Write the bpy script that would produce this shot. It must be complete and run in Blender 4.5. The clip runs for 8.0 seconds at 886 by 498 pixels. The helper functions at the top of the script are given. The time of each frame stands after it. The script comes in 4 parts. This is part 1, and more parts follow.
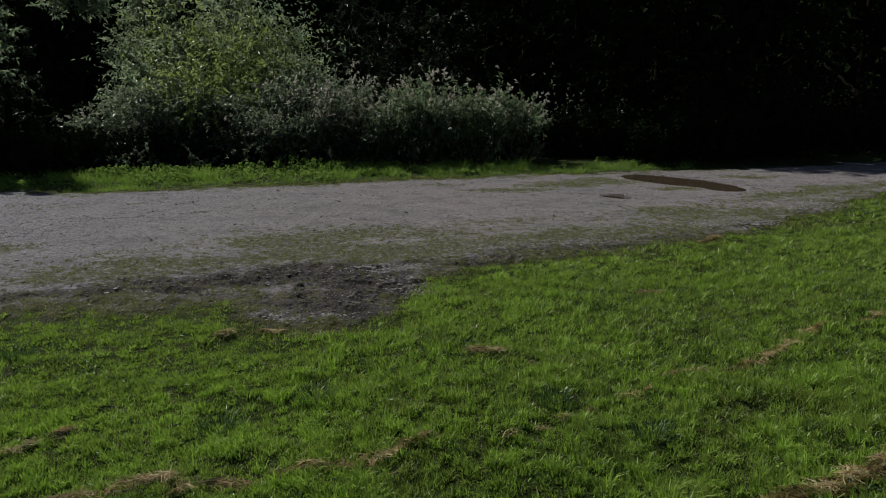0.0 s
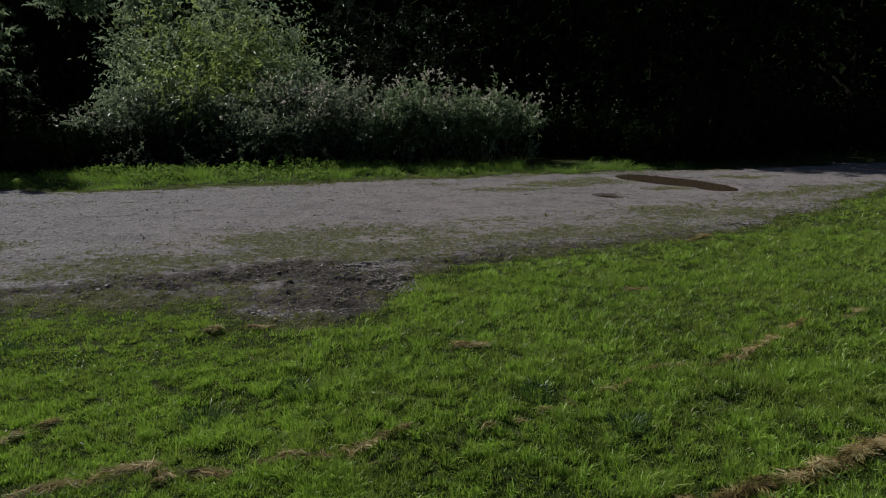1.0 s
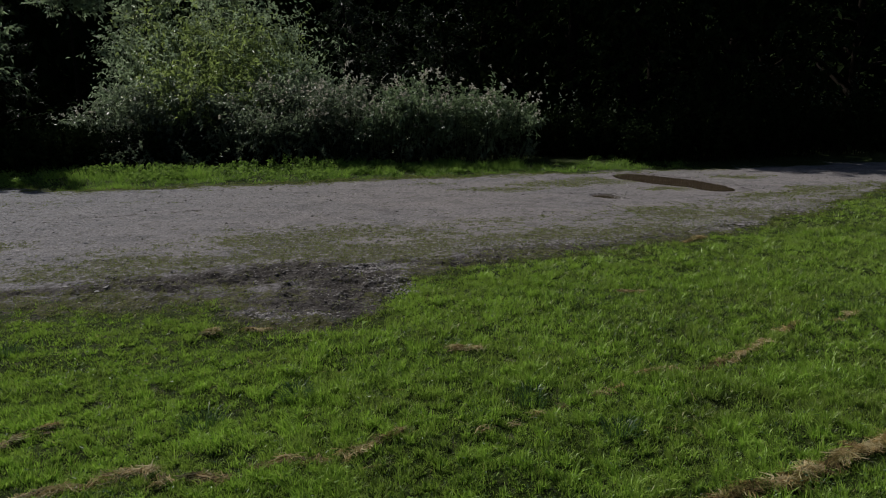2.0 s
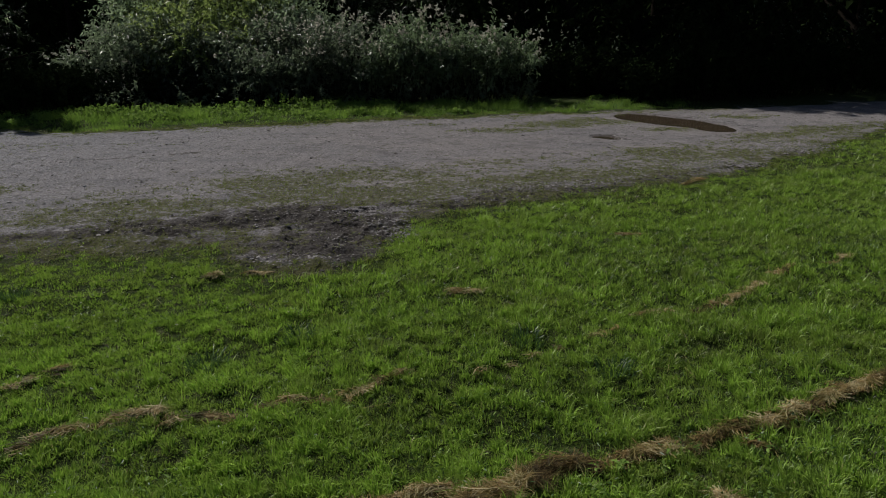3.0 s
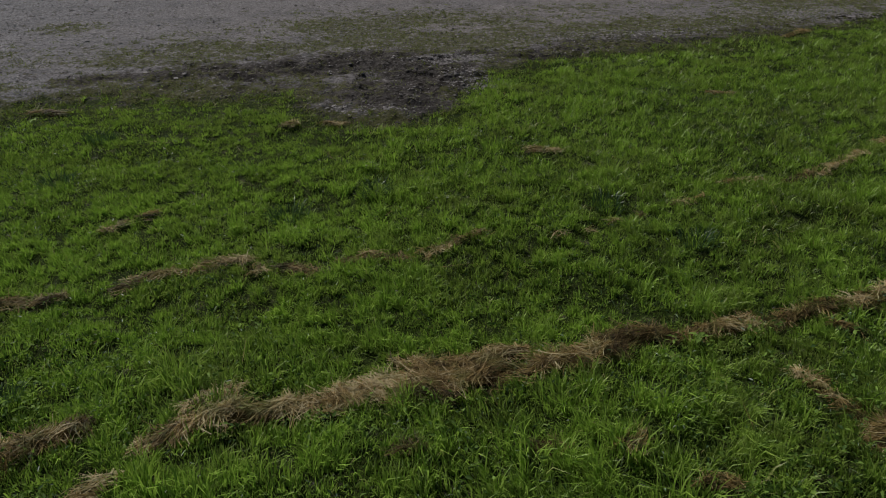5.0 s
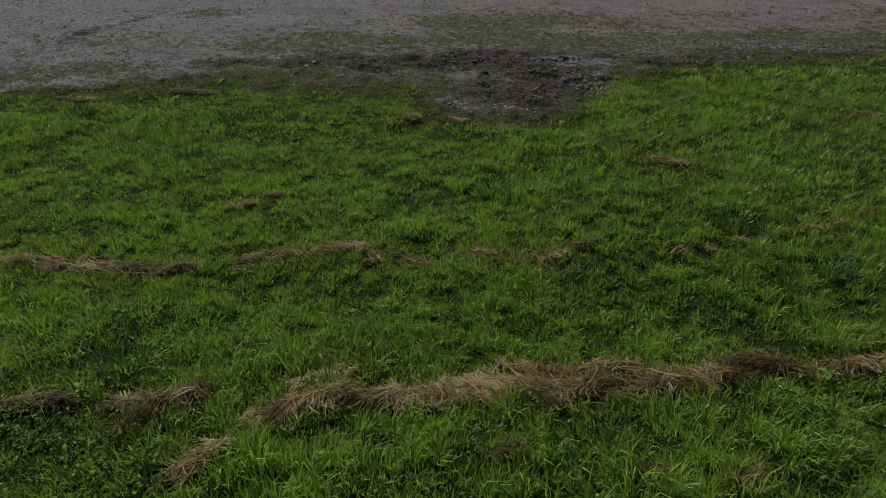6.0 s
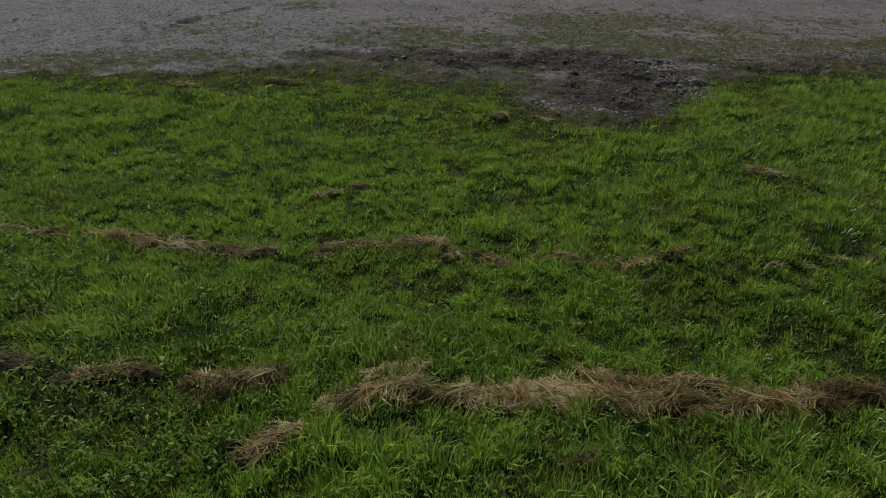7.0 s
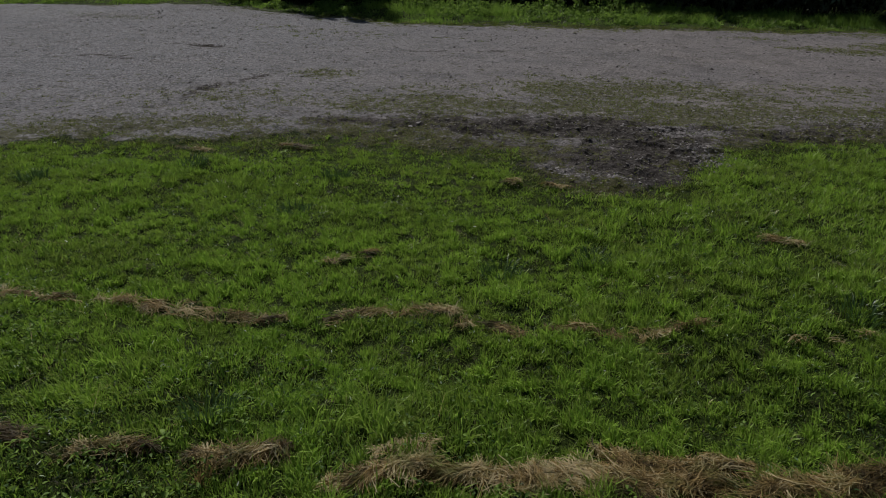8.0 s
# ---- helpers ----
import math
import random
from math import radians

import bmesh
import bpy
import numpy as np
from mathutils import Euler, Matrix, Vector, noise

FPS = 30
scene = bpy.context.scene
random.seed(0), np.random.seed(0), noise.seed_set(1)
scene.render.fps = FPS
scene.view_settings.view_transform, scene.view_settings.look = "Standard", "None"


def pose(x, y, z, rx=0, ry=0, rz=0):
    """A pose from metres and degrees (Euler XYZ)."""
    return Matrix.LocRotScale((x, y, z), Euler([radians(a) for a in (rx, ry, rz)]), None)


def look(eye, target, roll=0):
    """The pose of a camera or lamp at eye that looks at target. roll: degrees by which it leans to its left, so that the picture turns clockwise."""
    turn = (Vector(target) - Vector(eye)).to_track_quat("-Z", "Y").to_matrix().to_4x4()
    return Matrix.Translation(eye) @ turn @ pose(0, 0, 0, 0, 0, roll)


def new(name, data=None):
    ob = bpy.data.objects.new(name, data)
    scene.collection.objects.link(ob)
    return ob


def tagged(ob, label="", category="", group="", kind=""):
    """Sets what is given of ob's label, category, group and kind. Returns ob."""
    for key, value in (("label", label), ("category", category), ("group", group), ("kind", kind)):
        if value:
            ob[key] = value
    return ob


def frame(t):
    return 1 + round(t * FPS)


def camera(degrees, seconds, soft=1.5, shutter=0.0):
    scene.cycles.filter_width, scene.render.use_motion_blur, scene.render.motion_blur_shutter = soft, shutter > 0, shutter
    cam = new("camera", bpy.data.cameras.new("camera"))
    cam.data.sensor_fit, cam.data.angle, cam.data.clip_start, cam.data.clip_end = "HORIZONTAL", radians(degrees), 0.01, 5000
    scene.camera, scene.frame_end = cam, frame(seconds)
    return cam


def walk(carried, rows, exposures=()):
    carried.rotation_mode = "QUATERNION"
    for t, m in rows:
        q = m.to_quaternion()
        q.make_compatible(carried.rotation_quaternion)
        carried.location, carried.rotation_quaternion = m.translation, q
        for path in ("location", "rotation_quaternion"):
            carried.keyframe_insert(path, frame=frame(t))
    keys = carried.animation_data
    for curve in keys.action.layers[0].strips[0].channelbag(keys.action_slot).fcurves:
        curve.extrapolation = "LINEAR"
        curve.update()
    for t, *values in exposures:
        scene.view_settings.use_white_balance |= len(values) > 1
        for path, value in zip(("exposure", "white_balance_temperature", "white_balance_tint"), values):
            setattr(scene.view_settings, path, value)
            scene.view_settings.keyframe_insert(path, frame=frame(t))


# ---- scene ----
cam = camera(63.6, 8.0, soft=0.95)
PATH = [
    (0, (0.011, -0.002, 1.553), (0.003, 1.96, 1.166), -0.2),
    (0.5, (0.067, -0.041, 1.531), (0.063, 1.922, 1.146), -0.1),
    (1, (0.1, -0.067, 1.539), (0.097, 1.895, 1.153), -0.1),
    (2.5, (0.125, -0.128, 1.62), (0.126, 1.83, 1.209), 0.0),
    (3, (0.127, -0.141, 1.632), (0.128, 1.78, 1.076), -0.1),
    (3.5, (0.108, -0.131, 1.658), (0.111, 1.736, 0.942), -0.1),
    (4, (0.09, -0.111, 1.673), (0.091, 1.693, 0.809), -0.2),
    (4.2, (0.084, -0.104, 1.679), (0.081, 1.677, 0.773), -0.2),
    (5.3, (0.021, -0.058, 1.674), (-0.231, 1.671, 0.728), 0.35),
    (5.5, (0.002, -0.062, 1.677), (-0.302, 1.67, 0.726), 0.7),
    (6, (-0.023, -0.053, 1.666), (-0.467, 1.647, 0.712), 0.9),
    (6.5, (-0.032, -0.046, 1.651), (-0.602, 1.615, 0.694), 1.1),
    (7, (-0.058, -0.033, 1.64), (-0.699, 1.601, 0.681), 1.2),
    (7.5, (-0.069, -0.002, 1.635), (-0.746, 1.631, 0.699), 1.2),
    (8, (-0.082, 0.037, 1.639), (-0.789, 1.726, 0.834), 1.1),
]
walk(cam, [(t, look(eye, target, roll)) for t, eye, target, roll in PATH],
     [(0, -0.1), (2.5, -0.12), (4, -0.25), (5.5, -0.43), (8, -0.42)])

# ---- sky, sun, exposure ----
SUN_AZ, SUN_EL = 47.0, 45.0          # degrees left of straight ahead, and above the horizon
world = bpy.data.worlds.new("sky")
scene.world = world
world.use_nodes = True
wn = world.node_tree
sky = wn.nodes.new("ShaderNodeTexSky")
sky.sky_type, sky.sun_disc = "NISHITA", False
sky.sun_elevation, sky.sun_rotation = radians(SUN_EL), radians(360 - SUN_AZ)
wn.nodes["Background"].inputs["Strength"].default_value = 0.035
wn.links.new(sky.outputs["Color"], wn.nodes["Background"].inputs["Color"])
sun_data = bpy.data.lights.new("sun", "SUN")
sun_data.energy, sun_data.angle, sun_data.color = 4.3, radians(0.6), (1.0, 0.96, 0.9)
sun = new("sun", sun_data)
to_sun = Vector((-math.sin(radians(SUN_AZ)) * math.cos(radians(SUN_EL)), math.cos(radians(SUN_AZ)) * math.cos(radians(SUN_EL)), math.sin(radians(SUN_EL))))
sun.matrix_world = look(to_sun * 60, (0, 0, 0))


# ---- number noise ----
def lattice(ix, iy, seed):
    h = (ix.astype(np.int64) * 374761393 + iy.astype(np.int64) * 668265263 + seed * 144269504) & 0xFFFFFFFF
    h = ((h ^ (h >> 13)) * 1274126177) & 0xFFFFFFFF
    return ((h ^ (h >> 16)) & 0xFFFFFF) / float(0xFFFFFF)


def vnoise(x, y, seed=0):
    ix, iy = np.floor(x), np.floor(y)
    fx, fy = x - ix, y - iy
    fx, fy = fx * fx * (3 - 2 * fx), fy * fy * (3 - 2 * fy)
    a, b = lattice(ix, iy, seed), lattice(ix + 1, iy, seed)
    c, d = lattice(ix, iy + 1, seed), lattice(ix + 1, iy + 1, seed)
    return (a + (b - a) * fx) * (1 - fy) + (c + (d - c) * fx) * fy


def fbm(x, y, seed=0, octaves=4):
    total, amp, norm = 0.0, 1.0, 0.0
    for k in range(octaves):
        total = total + amp * vnoise(x * 2 ** k, y * 2 ** k, seed + 17 * k)
        norm, amp = norm + amp, amp * 0.5
    return total / norm


def smooth(a, b, v):
    u = np.clip((v - a) / (b - a), 0, 1)
    return u * u * (3 - 2 * u)


# ---- plan of the ground ----
NEAR_X = [-30, -12, -5.7, -5.0, -4.0, -2.9, -1.75, -1.4, -0.85, -0.42, -0.15, 0.4, 1.2, 2.5, 4.2, 6.6, 9.2, 14, 30]
NEAR_Y = [-8, -0.5, 3.95, 4.5, 5.05, 5.5, 5.6, 5.12, 5.15, 5.6, 6.7, 7.15, 7.7, 8.1, 9.3, 11.8, 14.5, 18.3, 27]
FAR_X = [-30, -16.5, -14.2, -12.6, -9.7, -8.4, -6.8, -5.1, -3.6, -1.5, 0.3, 2.4, 4.3, 5.05, 7.7, 9.6, 13.2, 30]
FAR_Y = [9, 12.2, 13.4, 14.9, 13.9, 13.9, 13.4, 14.3, 14.8, 15.7, 16.3, 17.1, 17.7, 17.9, 18.6, 19.4, 21.0, 30]
# blots: x, y, half length, half width, turn in degrees, strength
MUD = [(-0.85, 5.75, 0.7, 0.62, 20, 1.0), (-0.55, 6.35, 0.7, 0.5, 10, 1.0), (-2.2, 6.35, 1.4, 0.42, 14, 1.0), (-3.4, 5.95, 0.8, 0.25, 10, 0.8),
       (-1.3, 6.8, 1.0, 0.42, 8, 1.0), (1.3, 7.85, 1.3, 0.25, 16, 0.8), (4.25, 9.7, 0.5, 0.28, 12, 0.9), (5.6, 10.9, 0.55, 0.25, 20, 0.8),
       (5.2, 15.45, 0.75, 2.2, 20, 0.5), (3.07, 12.75, 0.3, 0.42, 20, 0.7), (0.4, 7.4, 0.9, 0.25, 14, 0.8), (2.9, 8.7, 0.8, 0.25, 20, 0.6),
       (-4.6, 10.4, 1.6, 0.07, 22, 0.4), (-8.0, 9.2, 1.0, 0.08, 14, 0.4), (-5.72, 6.6, 0.12, 1.2, 4, 0.5), (-8.5, 7.5, 1.2, 0.16, 20, 0.35)]
MOSS = [(3.6, 15.0, 0.7, 0.5, 20, 0.9), (4.55, 13.9, 0.6, 0.35, 20, 0.9), (7.0, 18.3, 0.8, 0.6, 20, 0.9), (-3.3, 6.8, 1.0, 0.6, 10, 1.0), (-2.3, 7.2, 1.1, 0.45, 10, 0.85), (-0.4, 7.75, 1.4, 0.45, 16, 0.95), (0.9, 8.4, 1.5, 0.55, 18, 1.0),
        (2.2, 9.0, 1.2, 0.55, 18, 0.95), (3.6, 10.9, 1.1, 0.6, 24, 1.0), (4.6, 10.6, 0.7, 0.4, 20, 1.0), (1.3, 13.8, 0.9, 0.4, 18, 0.85),
        (2.5, 14.8, 1.1, 0.6, 20, 0.95), (3.4, 15.6, 0.6, 0.5, 20, 0.95), (6.9, 16.3, 0.8, 0.45, 10, 1.0), (6.2, 12.9, 1.1, 0.45, 30, 0.95),
        (7.6, 13.9, 1.3, 0.5, 32, 0.95), (-5.1, 7.9, 0.5, 0.3, 10, 0.7), (-5.6, 4.7, 1.0, 0.35, 35, 0.9), (-4.6, 5.3, 0.8, 0.3, 30, 0.9),
        (-2.4, 5.75, 1.0, 0.2, 6, 0.9), (-0.2, 14.7, 0.6, 0.25, 10, 0.6), (-12.5, 11.5, 1.2, 0.5, 0, 0.6), (-1.5, 9.3, 1.4, 0.4, 10, 0.4)]
# the olive band between gravel and mud: x, near side, far side
BAND_X = [-6.5, -4.2, -3.3, -2.4, -1.3, 0.0, 1.1, 2.1, 3.4, 5.4, 8.0]
BAND_NEAR = [4.6, 6.1, 6.3, 6.7, 7.2, 7.5, 7.85, 8.1, 8.8, 10.6, 13.4]
BAND_FAR = [6.0, 7.5, 8.3, 9.0, 9.5, 9.9, 10.3, 10.7, 11.1, 12.6, 15.0]
PUDDLE, SPUR, DIP = (4.95, 15.6, 0.68, 1.5, 22), (5.5, 14.35, 0.4, 0.9, -4), (3.06, 12.75, 0.2, 0.36, 20)


def blot(x, y, cx, cy, a, b, turn, blunt=2.0):
    c, s = math.cos(radians(turn)), math.sin(radians(turn))
    dx, dy = x - cx, y - cy
    return (np.abs((dx * c + dy * s) / a) ** blunt + np.abs((dy * c - dx * s) / b) ** blunt) ** (1 / blunt)


def track_depth(x, y):
    """Metres inside the gravel track's ragged edge, minus outside it."""
    d = np.minimum(y - np.interp(x, NEAR_X, NEAR_Y), np.interp(x, FAR_X, FAR_Y) - y)
    return d + 0.8 * (fbm(x * 1.7, y * 1.7, 3) - 0.5) + 0.45 * (fbm(x * 6, y * 6, 5, 3) - 0.5)


def blots(x, y, table, seed):
    v = np.zeros_like(x)
    wx, wy = x + 0.5 * (fbm(x * 2.1, y * 2.1, seed + 7) - 0.5), y + 0.5 * (fbm(x * 2.1, y * 2.1, seed + 9) - 0.5)
    for cx, cy, a, b, turn, k in table:
        v = np.maximum(v, k * (1 - smooth(0.2, 1.5, blot(wx, wy, cx, cy, a, b, turn))))
    n = 0.6 * fbm(x * 3.1, y * 3.1, seed, 3) + 0.4 * fbm(x * 11, y * 11, seed + 3, 2)
    return np.clip(v + 1.1 * (n - 0.5) * smooth(0.0, 0.3, v), 0, 1)


def pool(x, y):
    w = 0.22 * (fbm(x * 1.5, y * 1.5, 41) - 0.5)
    return np.minimum(np.minimum(blot(x, y, *PUDDLE), blot(x, y, *SPUR)) + w * 1.6, blot(x, y, *DIP) + w * 1.6)


def relief(x, y):
    """Height of the ground."""
    inside = smooth(-0.1, 0.5, track_depth(x, y))
    field = -0.035 + 0.06 * (fbm(x * 1.1, y * 1.1, 11) - 0.5) + 0.08 * (fbm(x * 4.2, y * 4.2, 12, 3) - 0.5)
    calm = smooth(1.1, 1.9, pool(x, y))
    stony = calm * (0.03 * (fbm(x * 1.3, y * 1.3, 21) - 0.5) + 0.022 * (fbm(x * 8, y * 8, 22, 3) - 0.5)) - 0.012
    z = field * (1 - inside) + stony * inside
    z = z - (0.05 * (smooth(0.3, 0.7, fbm(x * 6, y * 9, 33, 2)) - 0.25) + 0.035 * (fbm(x * 17, y * 22, 35, 2) - 0.5)) * blots(x, y, MUD, 31) * inside * calm
    z = z - 0.1 * (1 - smooth(0.75, 1.12, pool(x, y)))
    far_bank = np.clip(y - np.interp(x, FAR_X, FAR_Y), 0, 3)
    return z + 0.05 * far_bank


# ---- materials ----
def nodes_of(name):
    m = bpy.data.materials.new(name)
    m.use_nodes = True
    t = m.node_tree
    return m, t, t.nodes["Principled BSDF"]


def add(t, kind, **values):
    n = t.nodes.new(kind)
    for key, v in values.items():
        n.inputs[key.replace("_", " ")].default_value = v
    return n


def mixed(t, fac, a, b):
    n = t.nodes.new("ShaderNodeMix")
    n.data_type = "RGBA"
    for socket, v in ((n.inputs["Factor"], fac), (n.inputs["A"], a), (n.inputs["B"], b)):
        if isinstance(v, (tuple, float, int)):
            socket.default_value = (*v, 1) if isinstance(v, tuple) else v
        else:
            t.links.new(v, socket)
    return n.outputs["Result"]


def span(t, v, low, high):
    n = t.nodes.new("ShaderNodeMapRange")
    t.links.new(v, n.inputs["Value"])
    n.inputs["From Min"].default_value, n.inputs["From Max"].default_value = low, high
    return n.outputs["Result"]


def noisy(t, scale, detail=4.0, rough=0.6, coords=None):
    n = add(t, "ShaderNodeTexNoise", Scale=scale, Detail=detail, Roughness=rough)
    t.links.new(coords or add(t, "ShaderNodeTexCoord").outputs["Object"], n.inputs["Vector"])
    return n.outputs["Fac"]


def told(t, name):
    n = t.nodes.new("ShaderNodeAttribute")
    n.attribute_name = name
    return n.outputs["Fac"]


def maths(t, op, a, b):
    n = t.nodes.new("ShaderNodeMath")
    n.operation = op
    for socket, v in zip(n.inputs, (a, b)):
        if isinstance(v, float):
            socket.default_value = v
        else:
            t.links.new(v, socket)
    return n.outputs[0]


def bumped(t, bsdf, height, strength, distance):
    b = add(t, "ShaderNodeBump", Strength=strength, Distance=distance)
    t.links.new(height, b.inputs["Height"])
    t.links.new(b.outputs["Normal"], bsdf.inputs["Normal"])


def leafy(name, dark, light, dry, through_light=0.35, rough=0.4, gloss=0.5, drift=None, drift_scale=1.3):
    """Thin leaves or blades: tone runs from dark to light, and past 1 to dry."""
    m, t, p = nodes_of(name)
    tone = told(t, "tone")
    c = mixed(t, span(t, tone, 0.0, 0.8), dark, light)
    c = mixed(t, span(t, tone, 0.86, 1.0), c, dry)
    n = noisy(t, 40.0, 2.0)
    c = mixed(t, span(t, n, 0.3, 1.6), c, tuple(v * 0.6 for v in dark))
    if drift:
        c = mixed(t, maths(t, "MULTIPLY", span(t, noisy(t, drift_scale, 5.0, 0.7), 0.48, 0.64), 0.6), c, drift)
    t.links.new(c, p.inputs["Base Color"])
    p.inputs["Roughness"].default_value = rough
    p.inputs["Specular IOR Level"].default_value = gloss
    glow = t.nodes.new("ShaderNodeBsdfTranslucent")
    t.links.new(mixed(t, 0.5, c, tuple(v * 1.2 for v in light)), glow.inputs["Color"])
    mix = t.nodes.new("ShaderNodeMixShader")
    mix.inputs[0].default_value = through_light
    t.links.new(p.outputs[0], mix.inputs[1])
    t.links.new(glow.outputs[0], mix.inputs[2])
    t.links.new(mix.outputs[0], t.nodes["Material Output"].inputs["Surface"])
    return m


def ragged(t, field, grain, low, high, amount):
    """A soft field on the mesh, broken up by a grain."""
    return span(t, maths(t, "ADD", field, maths(t, "MULTIPLY", maths(t, "SUBTRACT", grain, 0.5), amount)), low, high)


def earth(name):
    """Thatch and soil, gravel, mud and moss, by the soft fields that lie on the mesh."""
    m, t, p = nodes_of(name)
    fine, mid, broad, big = noisy(t, 70.0, 5.0, 0.75), noisy(t, 20.0, 6.0, 0.75), noisy(t, 4.5, 6.0, 0.7), noisy(t, 0.8, 5.0, 0.6)
    where = add(t, "ShaderNodeTexCoord").outputs["Object"]
    grit, lump = add(t, "ShaderNodeTexVoronoi", Scale=60.0), add(t, "ShaderNodeTexVoronoi", Scale=24.0)
    t.links.new(where, grit.inputs["Vector"])
    t.links.new(where, lump.inputs["Vector"])
    turf = mixed(t, span(t, mid, 0.35, 0.65), (0.01, 0.018, 0.004), (0.04, 0.06, 0.011))
    turf = mixed(t, span(t, fine, 0.58, 0.75), turf, (0.07, 0.05, 0.022))
    stone = mixed(t, span(t, big, 0.4, 0.6), (0.155, 0.147, 0.15), (0.205, 0.187, 0.178))
    stone = mixed(t, maths(t, "MULTIPLY", span(t, broad, 0.5, 0.66), 0.35), stone, (0.1, 0.096, 0.102))
    pebble = mixed(t, span(t, grit.outputs["Color"], 0.1, 0.9), (0.06, 0.054, 0.055), (0.36, 0.335, 0.345))
    stone = mixed(t, span(t, fine, 0.4, 0.56), stone, pebble)
    stone = mixed(t, maths(t, "MULTIPLY", span(t, mid, 0.58, 0.66), 0.4), stone, (0.045, 0.038, 0.036))
    stone = mixed(t, maths(t, "MULTIPLY", span(t, mid, 0.42, 0.34), 0.25), stone, (0.24, 0.235, 0.25))
    dirt = noisy(t, 9.0, 3.0, 0.6)
    wide_tint = noisy(t, 0.28, 4.0, 0.6)
    stone = mixed(t, maths(t, "MULTIPLY", span(t, wide_tint, 0.42, 0.6), 0.35), stone, (0.192, 0.18, 0.188))
    stone = mixed(t, maths(t, "MULTIPLY", span(t, wide_tint, 0.5, 0.36), 0.35), stone, (0.135, 0.137, 0.15))
    stone = mixed(t, maths(t, "MULTIPLY", span(t, dirt, 0.6, 0.68), 0.2), stone, (0.06, 0.054, 0.05))
    stone = mixed(t, maths(t, "MULTIPLY", span(t, noisy(t, 1.7, 5.0, 0.65), 0.5, 0.62), 0.6), stone, (0.115, 0.108, 0.112))
    across = t.nodes.new("ShaderNodeSeparateXYZ")
    t.links.new(where, across.inputs[0])
    stone = mixed(t, maths(t, "MULTIPLY", span(t, across.outputs["X"], -1.0, -8.0), 0.6), stone, mixed(t, span(t, grit.outputs["Color"], 0.15, 0.85), (0.07, 0.076, 0.09), (0.33, 0.34, 0.37)))
    mud = mixed(t, span(t, mid, 0.4, 0.6), (0.021, 0.018, 0.016), (0.085, 0.0765, 0.073))
    mud = mixed(t, span(t, fine, 0.56, 0.68), mud, (0.16, 0.151, 0.153))
    mud = mixed(t, span(t, grit.outputs["Color"], 0.74, 0.95), mud, (0.116, 0.107, 0.103))
    mud = mixed(t, span(t, lump.outputs["Color"], 0.3, 0.12), mud, (0.013, 0.011, 0.01))
    moss = mixed(t, span(t, mid, 0.35, 0.65), (0.035, 0.036, 0.01), (0.1, 0.105, 0.032))
    moss = mixed(t, span(t, fine, 0.54, 0.66), moss, (0.15, 0.14, 0.12))
    moss = mixed(t, span(t, grit.outputs["Color"], 0.74, 0.95), moss, (0.16, 0.152, 0.146))
    moss = mixed(t, span(t, lump.outputs["Color"], 0.32, 0.12), moss, (0.02, 0.019, 0.009))
    blend = maths(t, "ADD", maths(t, "MULTIPLY", broad, 0.4), maths(t, "ADD", maths(t, "MULTIPLY", mid, 0.35), maths(t, "MULTIPLY", fine, 0.25)))
    c = mixed(t, ragged(t, told(t, "gravel"), blend, 0.35, 0.6, 4.0), turf, stone)
    c = mixed(t, ragged(t, told(t, "mud"), blend, 0.15, 0.5, 5.0), c, mud)
    speck = maths(t, "ADD", maths(t, "MULTIPLY", noisy(t, 9.0, 3.0, 0.7), 0.6), maths(t, "MULTIPLY", mid, 0.4))
    c = mixed(t, maths(t, "MULTIPLY", ragged(t, told(t, "moss"), speck, 0.4, 0.7, 6.0), 0.8), c, moss)
    t.links.new(c, p.inputs["Base Color"])
    p.inputs["Roughness"].default_value = 0.95
    p.inputs["Specular IOR Level"].default_value = 0.08
    h = maths(t, "ADD", maths(t, "MULTIPLY", fine, 0.55), maths(t, "ADD", maths(t, "MULTIPLY", mid, 0.5), maths(t, "MULTIPLY", lump.outputs["Distance"], 0.2)))
    bumped(t, p, h, 0.9, 0.03)
    return m


def rocky(name, a, b):
    m, t, p = nodes_of(name)
    isle = t.nodes.new("ShaderNodeNewGeometry").outputs["Random Per Island"]
    c = mixed(t, isle, a, b)
    c = mixed(t, span(t, noisy(t, 120.0, 4.0), 0.45, 0.8), c, tuple(v * 0.6 for v in a))
    t.links.new(c, p.inputs["Base Color"])
    p.inputs["Roughness"].default_value = 0.85
    bumped(t, p, noisy(t, 200.0, 3.0), 0.4, 0.004)
    return m


def barky(name, a, b):
    m, t, p = nodes_of(name)
    n = noisy(t, 18.0, 6.0)
    t.links.new(mixed(t, span(t, n, 0.3, 0.7), a, b), p.inputs["Base Color"])
    p.inputs["Roughness"].default_value = 1.0
    p.inputs["Specular IOR Level"].default_value = 0.0
    bumped(t, p, n, 0.8, 0.02)
    return m


def watery(name):
    m, t, p = nodes_of(name)
    t.links.new(mixed(t, span(t, noisy(t, 3.0, 3.0), 0.3, 0.7), (0.05, 0.038, 0.026), (0.085, 0.066, 0.045)), p.inputs["Base Color"])
    p.inputs["Roughness"].default_value = 0.06
    p.inputs["IOR"].default_value = 1.33
    bumped(t, p, noisy(t, 9.0, 2.0), 0.05, 0.005)
    return m


